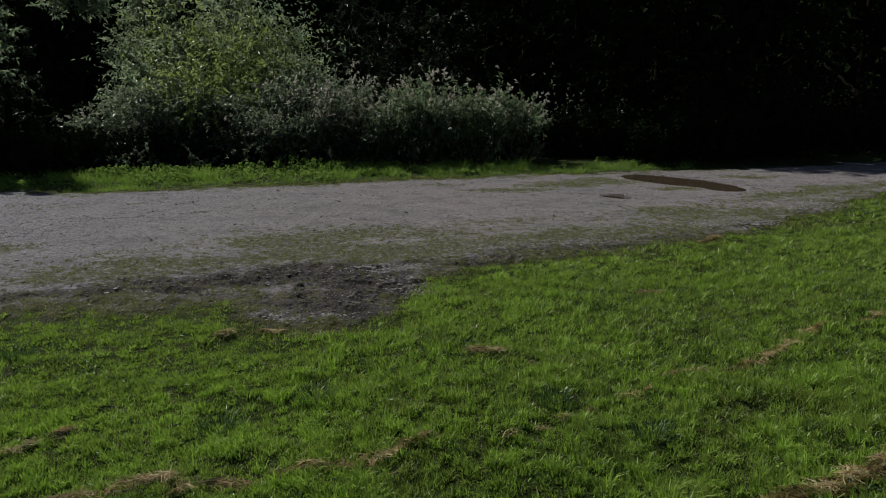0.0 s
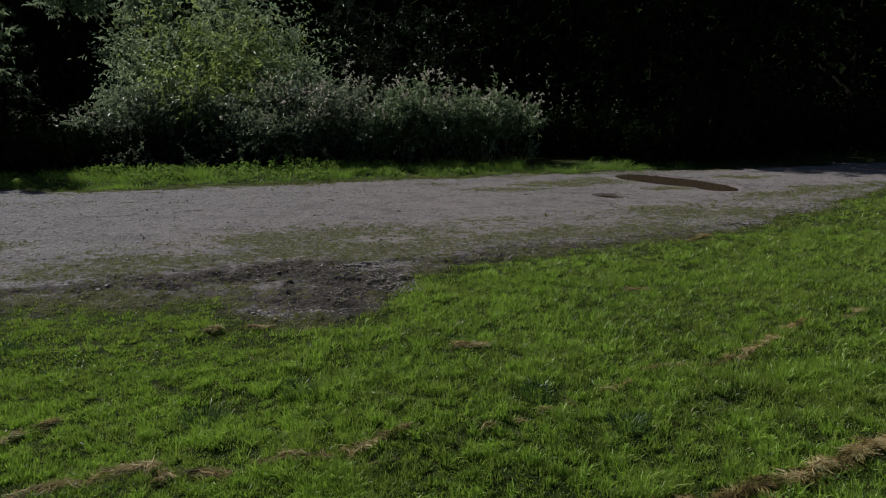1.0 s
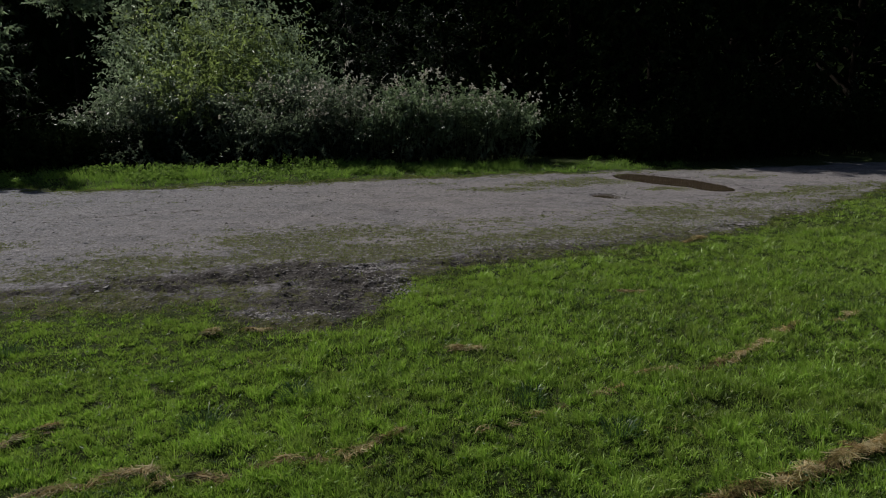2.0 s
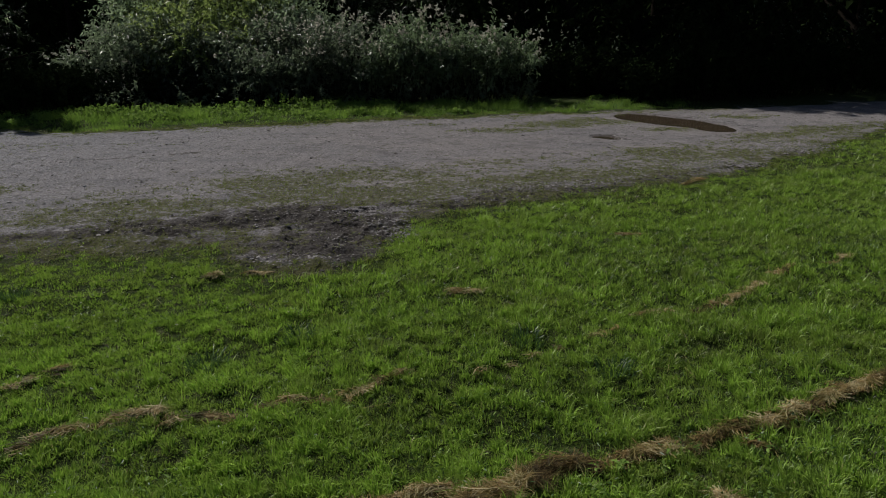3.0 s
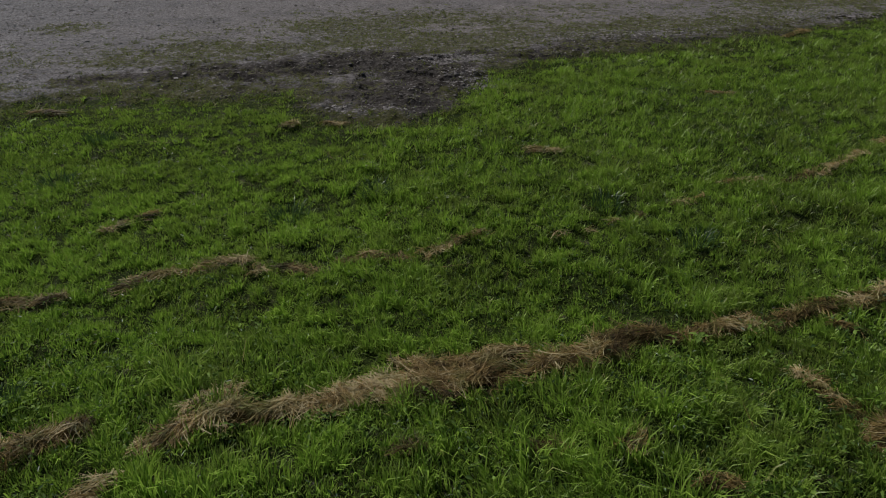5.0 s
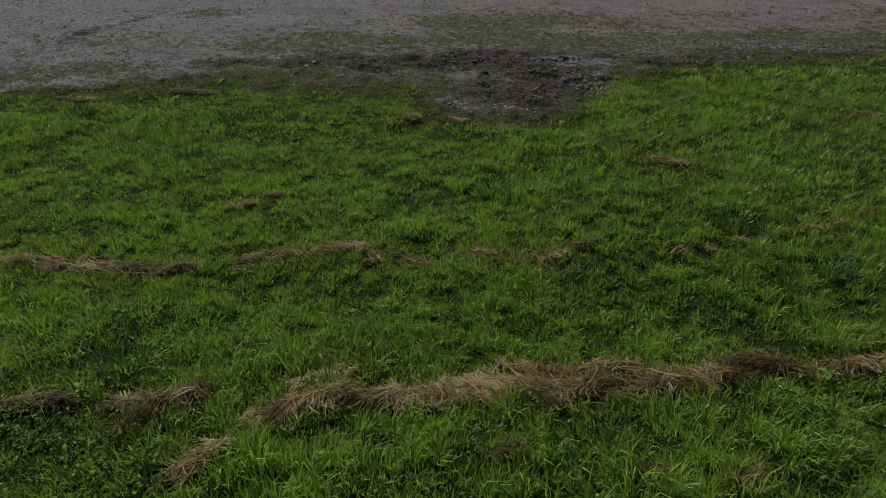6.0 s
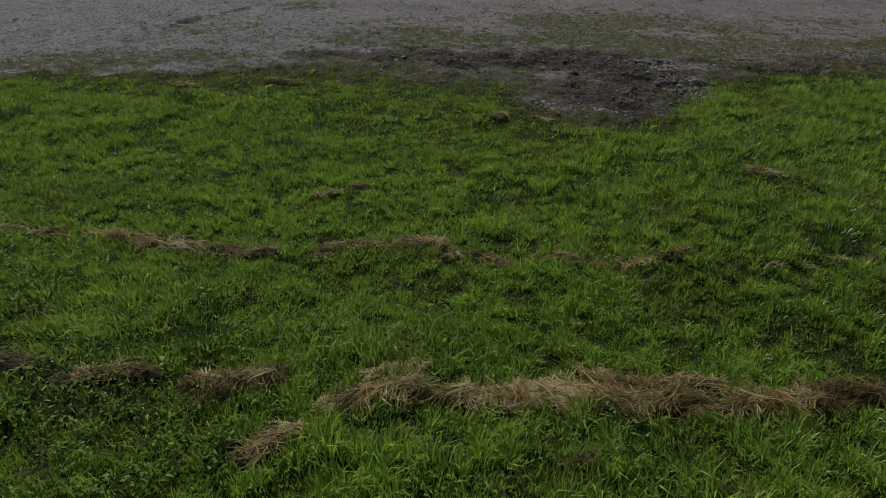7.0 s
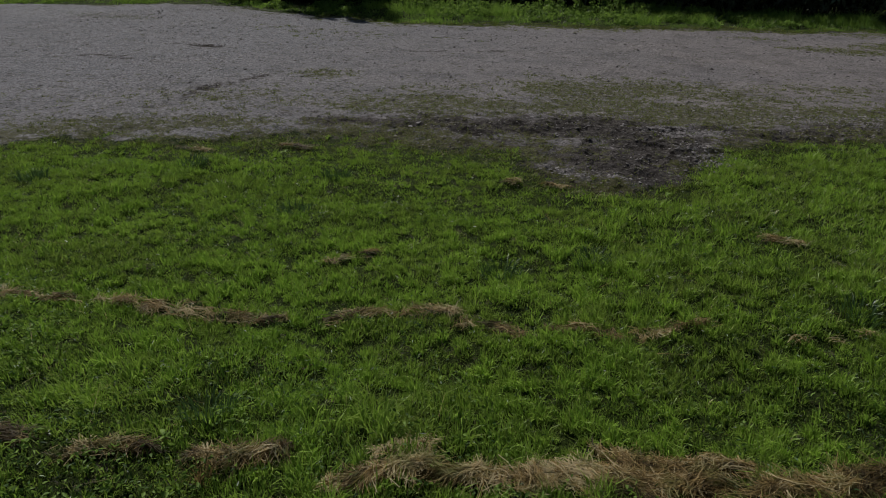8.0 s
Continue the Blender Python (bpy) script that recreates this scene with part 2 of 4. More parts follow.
EARTH = earth("ground_cover")
GRASS = leafy("grass_blades", (0.009, 0.03, 0.007), (0.352, 0.54, 0.08), (0.44, 0.38, 0.18), 0.33, 0.42, 0.28, (0.15, 0.17, 0.05))
TRODDEN = leafy("trodden_grass", (0.03, 0.036, 0.009), (0.2, 0.25, 0.055), (0.3, 0.26, 0.14), 0.3, 0.6, 0.15)
VERGE = leafy("verge_blades", (0.025, 0.07, 0.012), (0.21, 0.35, 0.055), (0.36, 0.33, 0.15), 0.5, 0.42, 0.35)
HAY = leafy("dry_hay", (0.04, 0.028, 0.011), (0.42, 0.3, 0.12), (0.64, 0.55, 0.33), 0.3, 0.6, 0.2, (0.13, 0.17, 0.04), 8.0)
WEED = leafy("weed_leaves", (0.03, 0.075, 0.014), (0.25, 0.39, 0.075), (0.3, 0.26, 0.1), 0.35, 0.6, 0.15)
SHINY = leafy("shiny_leaves", (0.02, 0.055, 0.016), (0.12, 0.22, 0.06), (0.3, 0.3, 0.15), 0.25, 0.42, 0.55)
WILLOW = leafy("willow_leaves", (0.022, 0.042, 0.018), (0.33, 0.43, 0.25), (0.55, 0.55, 0.42), 0.5, 0.42, 0.6)
SHRUB = leafy("shrub_leaves", (0.012, 0.025, 0.011), (0.2, 0.255, 0.155), (0.46, 0.4, 0.36), 0.4, 0.42, 0.65)
PALE = leafy("pale_leaves", (0.014, 0.03, 0.012), (0.21, 0.29, 0.15), (0.75, 0.64, 0.6), 0.42, 0.42, 0.7)
# leaves coloured near black to stand in for the wood's deep shade
DEEP_SHADE_TONE = leafy("deep_shade_tone_leaves", (0.008, 0.015, 0.006), (0.024, 0.037, 0.014), (0.1, 0.1, 0.06), 0.05, 0.9, 0.0)
YOUNG = leafy("young_willow_leaves", (0.03, 0.05, 0.012), (0.32, 0.42, 0.12), (0.55, 0.55, 0.35), 0.5, 0.36, 0.8)
# ordinary leaves darkened by colour, as if they stood in half shade
HALF_SHADE_TONE = leafy("half_shade_tone_leaves", (0.01, 0.02, 0.009), (0.034, 0.05, 0.027), (0.15, 0.15, 0.1), 0.2, 0.5, 0.2)
MAT = barky("matted_hay", (0.025, 0.018, 0.008), (0.16, 0.115, 0.05))
# far leaves and rise: the wood's shade is put into this colour
WOOD_SHADE_TONE = leafy("wood_shade_tone_leaves", (0.006, 0.01, 0.004), (0.014, 0.022, 0.008), (0.05, 0.05, 0.03), 0.0, 1.0, 0.0)
BARK = barky("bark", (0.006, 0.005, 0.004), (0.02, 0.017, 0.014))
SEED_AND_GLINT = leafy("seed_heads_and_glints", (0.2, 0.2, 0.14), (0.42, 0.4, 0.33), (0.75, 0.68, 0.62), 0.45, 0.5, 0.4)
PEBBLE = rocky("gravel_stones", (0.08, 0.075, 0.076), (0.38, 0.355, 0.355))
CLOD = rocky("mud_lumps", (0.035, 0.03, 0.028), (0.15, 0.135, 0.13))
WATER = watery("muddy_water")


# ---- meshes ----
def sheet(name, verts, tris, material, tone=None, masks=None, flat=False):
    me = bpy.data.meshes.new(name)
    verts, tris = np.asarray(verts, np.float32).reshape(-1, 3), np.asarray(tris, np.int32).reshape(-1, 3)
    me.vertices.add(len(verts))
    me.vertices.foreach_set("co", verts.ravel())
    me.loops.add(tris.size)
    me.loops.foreach_set("vertex_index", tris.ravel())
    me.polygons.add(len(tris))
    me.polygons.foreach_set("loop_start", np.arange(0, tris.size, 3, dtype=np.int32))
    me.polygons.foreach_set("use_smooth", np.full(len(tris), not flat))
    me.update(calc_edges=True)
    for key, values in {**({"tone": tone} if tone is not None else {}), **(masks or {})}.items():
        me.attributes.new(key, "FLOAT", "POINT").data.foreach_set("value", np.asarray(values, np.float32).ravel())
    me.materials.append(material)
    return me


def part(name, me, parent=None, label=""):
    ob = new(name, me)
    ob.parent = parent
    return tagged(ob, label)


def unit(v):
    return v / np.maximum(np.linalg.norm(v, axis=-1, keepdims=True), 1e-9)


def blades(rng, x, y, z, height, width, tone, bend=0.6, stiff=1.0, lean=None):
    """Grass blades of three triangles: two at the base, two half way, one at the tip."""
    n = len(x)
    az, turn = rng.uniform(0, 2 * np.pi, n), rng.uniform(0, 2 * np.pi, n)
    az = az if lean is None else lean
    lean = bend * rng.uniform(0.15, 1.3, n)
    d = np.stack([np.cos(az), np.sin(az), np.zeros(n)], 1)
    side = np.stack([np.cos(turn), np.sin(turn), np.zeros(n)], 1) * (width / 2)[:, None]
    base = np.stack([x, y, z - 0.006], 1)
    up = np.array([0, 0, 1.0])
    mid = base + d * (height * lean * 0.3)[:, None] + up * (height * 0.58 * stiff)[:, None]
    tip = base + d * (height * lean)[:, None] + up * (height * (1.02 - 0.32 * lean))[:, None]
    v = np.stack([base - side, base + side, mid - side * 0.8, mid + side * 0.8, tip], 1)
    k = np.arange(n)[:, None, None] * 5
    f = np.array([[0, 1, 3], [0, 3, 2], [2, 3, 4]])[None] + k
    return v.reshape(-1, 3), f.reshape(-1, 3), np.repeat(tone, 5)


def spikes(rng, x, y, z, height, width, tone, bend=0.6):
    """Short or distant blades of one triangle."""
    n = len(x)
    az, turn = rng.uniform(0, 2 * np.pi, n), rng.uniform(0, 2 * np.pi, n)
    reach = height * bend * rng.uniform(0.1, 1.2, n)
    side = np.stack([np.cos(turn), np.sin(turn), np.zeros(n)], 1) * (width / 2)[:, None]
    base = np.stack([x, y, z - 0.004], 1)
    tip = base + np.stack([np.cos(az) * reach, np.sin(az) * reach, height], 1)
    v = np.stack([base - side, base + side, tip], 1)
    return v.reshape(-1, 3), np.arange(n * 3).reshape(-1, 3), np.repeat(tone, 3)


def leaves(rng, at, aim, length, width, tone, flat=0.5):
    """Leaves of two triangles, folded along the rib and drooping at the tip."""
    n = len(at)
    aim = unit(aim)
    normal = unit(rng.normal(0, 1, (n, 3)) + np.array([0, 0, flat * 2.2]))
    side = unit(np.cross(aim, normal))
    normal = np.cross(side, aim)
    L, W = length[:, None], width[:, None]
    tip = at + aim * L - np.array([0, 0, 0.18]) * L
    mid = at + aim * L * 0.42
    fold = normal * W * 0.22
    v = np.stack([at, mid - side * W / 2 + fold, tip, mid + side * W / 2 + fold], 1)
    f = np.array([[0, 2, 1], [0, 3, 2]])[None] + np.arange(n)[:, None, None] * 4
    return v.reshape(-1, 3), f.reshape(-1, 3), np.repeat(tone, 4)


def joined(chunks):
    vs, fs, ts, k = [], [], [], 0
    for v, f, t in chunks:
        vs.append(v), fs.append(f + k), ts.append(t)
        k += len(v)
    return np.concatenate(vs), np.concatenate(fs), np.concatenate(ts)


def tube(points, radii, sides=5):
    """A tapered, bent stem along the points."""
    pts, n = np.asarray(points, float), len(points)
    along = unit(np.gradient(pts, axis=0))
    ref = np.where(np.abs(along[:, 2:]) > 0.9, [[1.0, 0, 0]], [[0, 0, 1.0]])
    a = unit(np.cross(along, ref))
    b = np.cross(along, a)
    ang = np.linspace(0, 2 * np.pi, sides, endpoint=False)
    ring = pts[:, None] + np.asarray(radii)[:, None, None] * (a[:, None] * np.cos(ang)[None, :, None] + b[:, None] * np.sin(ang)[None, :, None])
    f = []
    for i in range(n - 1):
        for j in range(sides):
            p, q = i * sides + j, i * sides + (j + 1) % sides
            f += [(p, q, q + sides), (p, q + sides, p + sides)]
    v = ring.reshape(-1, 3)
    return v, np.array(f), np.zeros(len(v))


def shoots(rng, roots, ways, lengths, droop, count, leaf, wide, tone_low, tone_high, start=0.15, spread=0.9, flat=0.5):
    """Twigs with leaves along them: the leaf mesh's chunk and the twigs' points."""
    k = len(roots)
    s = rng.uniform(start, 1.0, (k, count))
    drop = np.array([0, 0, -1.0])
    p = roots[:, None] + ways[:, None] * (lengths[:, None] * s)[..., None] + drop * (droop * lengths[:, None] * s * s)[..., None]
    tangent = unit(ways[:, None] + drop * (2 * droop * s)[..., None])
    aim = tangent * 0.7 + spread * rng.normal(0, 0.75, (k, count, 3))
    size = rng.uniform(0.6, 1.25, k * count)
    mood = np.repeat(rng.uniform(0, 1, k), count)
    tone = tone_low + (tone_high - tone_low) * np.clip(0.45 * mood + 0.65 * rng.uniform(0, 1, k * count) ** 1.5, 0, 1)
    chunk = leaves(rng, p.reshape(-1, 3), aim.reshape(-1, 3), leaf * size, wide * size, tone, flat)
    u = np.linspace(0, 1, 4)
    lines = roots[:, None] + ways[:, None] * (lengths[:, None] * u)[..., None] + drop * (droop * lengths[:, None] * u * u)[..., None]
    return chunk, lines


# ---- ground: one sheet to the horizon, and the gravel track on it ----
def axis_steps(low, high, fine_low, fine_high, step, grow=1.22):
    mid = np.arange(fine_low, fine_high + step / 2, step)
    left, right, d = [fine_low], [fine_high], step
    while left[-1] > low or right[-1] < high:
        d *= grow
        left.append(left[-1] - d), right.append(right[-1] + d)
    return np.concatenate([left[:0:-1], mid, right[1:]])


def axis_left(low, fine, high, step, grow=1.15):
    """Even steps from fine to high, growing below."""
    out, d = [fine], step
    while out[-1] > low:
        d *= grow
        out.append(out[-1] - d)
    return np.concatenate([out[:0:-1], np.arange(fine, high, step)])


def masks_at(x, y):
    depth = track_depth(x, y)
    gravel = smooth(-0.25, 0.35, depth)
    near = y - np.interp(x, NEAR_X, NEAR_Y)
    trodden = smooth(-4.5, -3.0, x) * smooth(5.5, 2.5, x) * smooth(1.1, 0.2, near) * (near > -0.6)
    mud = np.maximum(blots(x, y, MUD, 31), 0.5 * trodden) * smooth(-0.3, 0.05, depth)
    fringe = 0.85 * smooth(1.0, 0.0, np.minimum(near, depth + 0.3)) * smooth(0.35, 0.6, fbm(x * 2.2, y * 2.2, 36)) + 0.6 * smooth(1.3, 0.1, depth) * smooth(0.42, 0.62, fbm(x * 2.2, y * 2.2, 34)) + 0.14 * smooth(4.5, 1.0, depth) * (y < 12)
    low, high = np.interp(x, BAND_X, BAND_NEAR), np.interp(x, BAND_X, BAND_FAR)
    band = smooth(-0.25, 0.35, y - low) * smooth(0.3, -0.6, y - high) * smooth(-6.5, -5.0, x) * smooth(7.8, 6.0, x)
    band = band * (0.25 + 0.65 * smooth(0.4, 0.62, fbm(x * 1.3, y * 1.8, 37)))
    moss = 0.9 * np.maximum(np.maximum(blots(x, y, MOSS, 32), fringe), band) * smooth(-0.15, 0.1, depth) * (1 - 0.25 * mud)
    return depth, gravel, mud, moss


def grid(xs, ys):
    X, Y = np.meshgrid(xs, ys)
    n, m = len(xs), len(ys)
    i = (np.arange(m - 1)[:, None] * n + np.arange(n - 1)[None]).ravel()
    f = np.concatenate([np.stack([i, i + 1, i + n + 1], 1), np.stack([i, i + n + 1, i + n], 1)])
    return X.ravel(), Y.ravel(), f


def make_ground():
    gx, gy, f = grid(axis_steps(-900, 900, -9, 9, 0.1), axis_steps(-900, 900, 0.4, 8, 0.1, 1.1))
    depth, gravel, mud, moss = masks_at(gx, gy)
    near = smooth(60, 30, np.hypot(gx, gy))
    z = relief(gx, gy) * near - 0.06 * smooth(0.0, 0.4, depth) * near
    me = sheet("ground", np.stack([gx, gy, z], 1), f, EARTH, masks={"gravel": gravel, "mud": mud, "moss": moss})
    tagged(new("ground", me), "grassy earth with thatch, soil and worn edges beside a track", "ground", kind="structure")


def make_track():
    xs = np.concatenate([axis_left(-34, -15, -4.6, 0.065), np.arange(-4.57, 1.5, 0.034), -axis_left(-34, -11, -1.53, 0.065)])
    ys = np.concatenate([axis_left(-8, 4.4, 4.6, 0.05), np.arange(4.64, 7.6, 0.034), -axis_left(-32, -18.6, -7.64, 0.07)])
    gx, gy, f = grid(np.unique(xs[(xs >= -36) & (xs <= 36)]), np.unique(ys))
    depth, gravel, mud, moss = masks_at(gx, gy)
    keep = (depth[f] > -0.3).all(1)
    z = relief(gx, gy) + 0.006 - 0.05 * smooth(0.0, -0.3, depth)
    used = np.unique(f[keep])
    back = np.full(len(gx), -1)
    back[used] = np.arange(len(used))
    me = sheet("road", np.stack([gx, gy, z], 1)[used], back[f[keep]], EARTH, masks={"gravel": gravel[used], "mud": mud[used], "moss": moss[used]})
    tagged(new("road", me), "worn pinkish-grey gravel track with mossy and muddy patches", "track", kind="structure")


make_ground()
make_track()


def water_pool(name, spec, level, label, reach):
    cx, cy, a, b, turn = spec
    c, s = math.cos(radians(turn)), math.sin(radians(turn))
    ang, rad = np.linspace(0, 2 * np.pi, 72, endpoint=False), np.linspace(0.15, 1.0, 7)
    ring = np.stack([np.cos(ang) * a, np.sin(ang) * b], 1)
    v = [(cx, cy, level)]
    for r in rad:
        for p, q in ring * r * reach:
            v.append((cx + p * c - q * s, cy + p * s + q * c, level))
    f = [(0, 1 + j, 1 + (j + 1) % 72) for j in range(72)]
    for i in range(6):
        for j in range(72):
            p, q = 1 + i * 72 + j, 1 + i * 72 + (j + 1) % 72
            f += [(p, p + 72, q + 72), (p, q + 72, q)]
    tagged(new(name, sheet(name, v, f, WATER)), label, "puddle", kind="structure")


water_pool("puddle", PUDDLE, -0.022, "long shallow puddle of brown water in the gravel track", 1.5)
water_pool("puddle", DIP, -0.03, "small muddy puddle in a hollow of the gravel track", 1.0)


# ---- hay: mown rows and scattered heaps ----
# line of (x, y, half width), height, strands per metre, label, how pale
ROWS_OF_HAY = [
    ([(-1.12, 1.61, 0.05), (-1.01, 1.69, 0.075), (-0.89, 1.76, 0.085), (-0.74, 1.81, 0.07), (-0.59, 1.88, 0.07), (-0.42, 1.95, 0.08), (-0.29, 2.0, 0.1), (-0.16, 2.04, 0.12), (0.0, 2.07, 0.115),
      (0.12, 2.09, 0.07), (0.24, 2.15, 0.065), (0.37, 2.22, 0.075), (0.5, 2.34, 0.095), (0.7, 2.42, 0.085), (0.82, 2.45, 0.05)], 0.07, 6200, "long thick row of tan mown hay lying in the grass", 0.0),
    ([(0.84, 2.46, 0.05), (1.0, 2.52, 0.07), (1.1, 2.57, 0.075), (1.3, 2.65, 0.06), (1.53, 2.73, 0.055), (1.7, 2.82, 0.075), (1.85, 2.91, 0.08), (2.03, 3.01, 0.06), (2.36, 3.16, 0.075), (3.0, 3.5, 0.07)], 0.055, 4200, "row of tan mown hay running across the grass", 0.0),
    ([(-1.05, 1.79, 0.04), (-0.95, 1.87, 0.05), (-0.87, 1.9, 0.04)], 0.03, 1800, "loose brown wisp of hay in the grass", 0.0),
    ([(-0.35, 2.15, 0.035), (-0.23, 2.1, 0.04), (-0.05, 2.17, 0.05), (0.05, 2.21, 0.05), (0.16, 2.22, 0.03)], 0.06, 3600, "ragged ridge of brown hay beside the thick row", 0.0),
    ([(-1.64, 1.54, 0.03), (-1.54, 1.54, 0.06), (-1.46, 1.57, 0.085), (-1.4, 1.63, 0.075), (-1.35, 1.68, 0.04)], 0.085, 5200, "short heap of brown dry hay in the grass", 0.0),
    ([(-2.05, 1.34, 0.035), (-1.97, 1.39, 0.05), (-1.88, 1.44, 0.04), (-1.78, 1.5, 0.045)], 0.045, 3200, "thin wisp of dry hay in the grass", 0.0),
    ([(-2.42, 1.32, 0.07), (-2.33, 1.35, 0.08), (-2.23, 1.34, 0.07)], 0.1, 4200, "clotted brown heap of old hay in the grass", -0.2),
    ([(-1.16, 1.45, 0.05), (-1.18, 1.37, 0.075), (-1.21, 1.29, 0.06)], 0.035, 3400, "flat brown patch of hay pressed into the grass", 0.0),
    ([(1.3, 1.86, 0.06), (1.38, 1.87, 0.13), (1.5, 1.88, 0.17), (1.66, 1.9, 0.18), (1.85, 1.88, 0.17)], 0.075, 7500, "broad heap of dry hay and torn turf", 0.22),
    ([(1.17, 2.21, 0.05), (1.22, 2.1, 0.06), (1.28, 2.0, 0.05), (1.33, 1.94, 0.04)], 0.05, 2000, "tuft of brown hay in torn turf", 0.0),
    ([(0.49, 1.73, 0.04), (0.54, 1.79, 0.04)], 0.04, 3000, "small tuft of brown hay in the grass", 0.0),
    ([(0.19, 1.72, 0.05), (0.29, 1.73, 0.045)], 0.03, 2200, "small tuft of brown hay in the grass", 0.0),
    ([(0.7, 1.62, 0.045), (0.8, 1.62, 0.05)], 0.03, 2400, "small tuft of brown hay in the grass", 0.0),
    ([(-0.3, 1.62, 0.04), (-0.2, 1.66, 0.04)], 0.03, 1200, "small tuft of brown hay in the grass", 0.0),
    ([(1.46, 2.58, 0.03), (1.53, 2.55, 0.03)], 0.03, 2600, "small tuft of brown hay in the grass", 0.0),
    ([(-3.6, 1.98, 0.05), (-3.36, 2.03, 0.055), (-3.11, 2.15, 0.05), (-2.9, 2.22, 0.055), (-2.78, 2.24, 0.035)], 0.04, 2400, "thin row of pale hay lying in the grass", 0.12),
    ([(-2.72, 2.24, 0.04), (-2.53, 2.29, 0.06), (-2.38, 2.34, 0.08), (-2.24, 2.34, 0.065), (-2.1, 2.38, 0.065), (-1.99, 2.4, 0.06), (-1.88, 2.45, 0.03)], 0.05, 4200, "short row of tan hay lying in the grass", 0.0),
    ([(-1.69, 2.56, 0.04), (-1.6, 2.64, 0.075), (-1.5, 2.68, 0.06), (-1.44, 2.69, 0.04)], 0.055, 4400, "wispy heap of tan hay in the grass", 0.0),
    ([(-1.39, 2.71, 0.05), (-1.29, 2.78, 0.075), (-1.17, 2.8, 0.06), (-1.08, 2.7, 0.04)], 0.06, 3800, "clump of tan hay over dark grass", 0.0),
    ([(-1.0, 2.8, 0.05), (-0.83, 2.79, 0.05)], 0.045, 2800, "clump of brown hay in the grass", 0.0),
    ([(-0.71, 2.9, 0.05), (-0.57, 2.96, 0.07), (-0.44, 2.92, 0.05)], 0.05, 4200, "clump of pale hay in the grass", 0.12),
    ([(-0.32, 2.96, 0.055), (-0.21, 3.08, 0.05), (-0.07, 3.22, 0.03)], 0.04, 3600, "wisp of pale hay in the grass", 0.12),
    ([(0.32, 3.24, 0.03), (0.54, 3.41, 0.035), (0.8, 3.59, 0.03)], 0.018, 700, "faint line of pale straw in the grass", 0.12),
    ([(1.0, 3.72, 0.04), (1.17, 3.81, 0.035)], 0.025, 1300, "faint line of pale straw in the grass", 0.12),
    ([(1.32, 4.05, 0.04), (1.59, 4.14, 0.04)], 0.025, 1000, "faint line of pale straw in the grass", 0.12),
    ([(1.73, 4.15, 0.04), (1.86, 4.24, 0.07), (1.98, 4.33, 0.05), (2.12, 4.45, 0.06), (2.25, 4.56, 0.04), (2.41, 4.72, 0.06)], 0.035, 2600, "wisp of tan hay in the grass", 0.0),
    ([(2.58, 4.9, 0.06), (2.8, 5.06, 0.05)], 0.03, 2000, "wisp of tan hay in the grass", 0.0),
    ([(3.06, 5.12, 0.04), (3.43, 5.36, 0.04)], 0.025, 900, "wisp of tan hay in the grass", 0.0),
    ([(0.19, 4.47, 0.065), (0.37, 4.5, 0.05)], 0.03, 3000, "small bald brown patch of dry hay", 0.0),
    ([(1.7, 6.07, 0.08), (1.9, 6.09, 0.06)], 0.03, 2200, "small bald brown patch of dry hay", 0.0),
    ([(3.1, 8.5, 0.1), (3.35, 8.65, 0.08)], 0.03, 1600, "small bald brown patch of dry hay", 0.0),
    ([(-1.3, 4.88, 0.06), (-1.15, 4.93, 0.05)], 0.03, 1300, "small bald brown patch of dry hay", 0.0),
    ([(-1.6, 4.82, 0.05), (-1.5, 4.86, 0.05)], 0.03, 1300, "small bald brown patch of dry hay", 0.0),
    ([(-2.05, 3.08, 0.05), (-1.95, 3.18, 0.06), (-1.84, 3.27, 0.05)], 0.03, 1000, "thin patch of brown hay in the grass", 0.0),
    ([(-4.35, 4.48, 0.07), (-4.05, 4.54, 0.07)], 0.02, 1300, "bald brown patch at the grass edge", 0.0),
    ([(-3.62, 4.92, 0.07), (-3.36, 4.95, 0.07)], 0.02, 1300, "bald brown patch at the grass edge", 0.0),
]


def hay_cover(x, y):
    """How far hay smothers the grass, from 0 to 1."""
    v = np.zeros_like(x)
    for line, high, per, label, pale in ROWS_OF_HAY:
        pts = np.array(line)
        for a, b in zip(pts[:-1], pts[1:]):
            ab = (b - a)[:2]
            u = np.clip(((x - a[0]) * ab[0] + (y - a[1]) * ab[1]) / (ab @ ab), 0, 1)
            d = np.hypot(x - a[0] - u * ab[0], y - a[1] - u * ab[1])
            v = np.maximum(v, (1 - smooth(0.3, 0.9, d / (a[2] + u * (b[2] - a[2])))) * min(1.0, per / 3000) * (0.6 if a[1] > 2.5 or a[0] < -2.5 else 1.0))
    return v


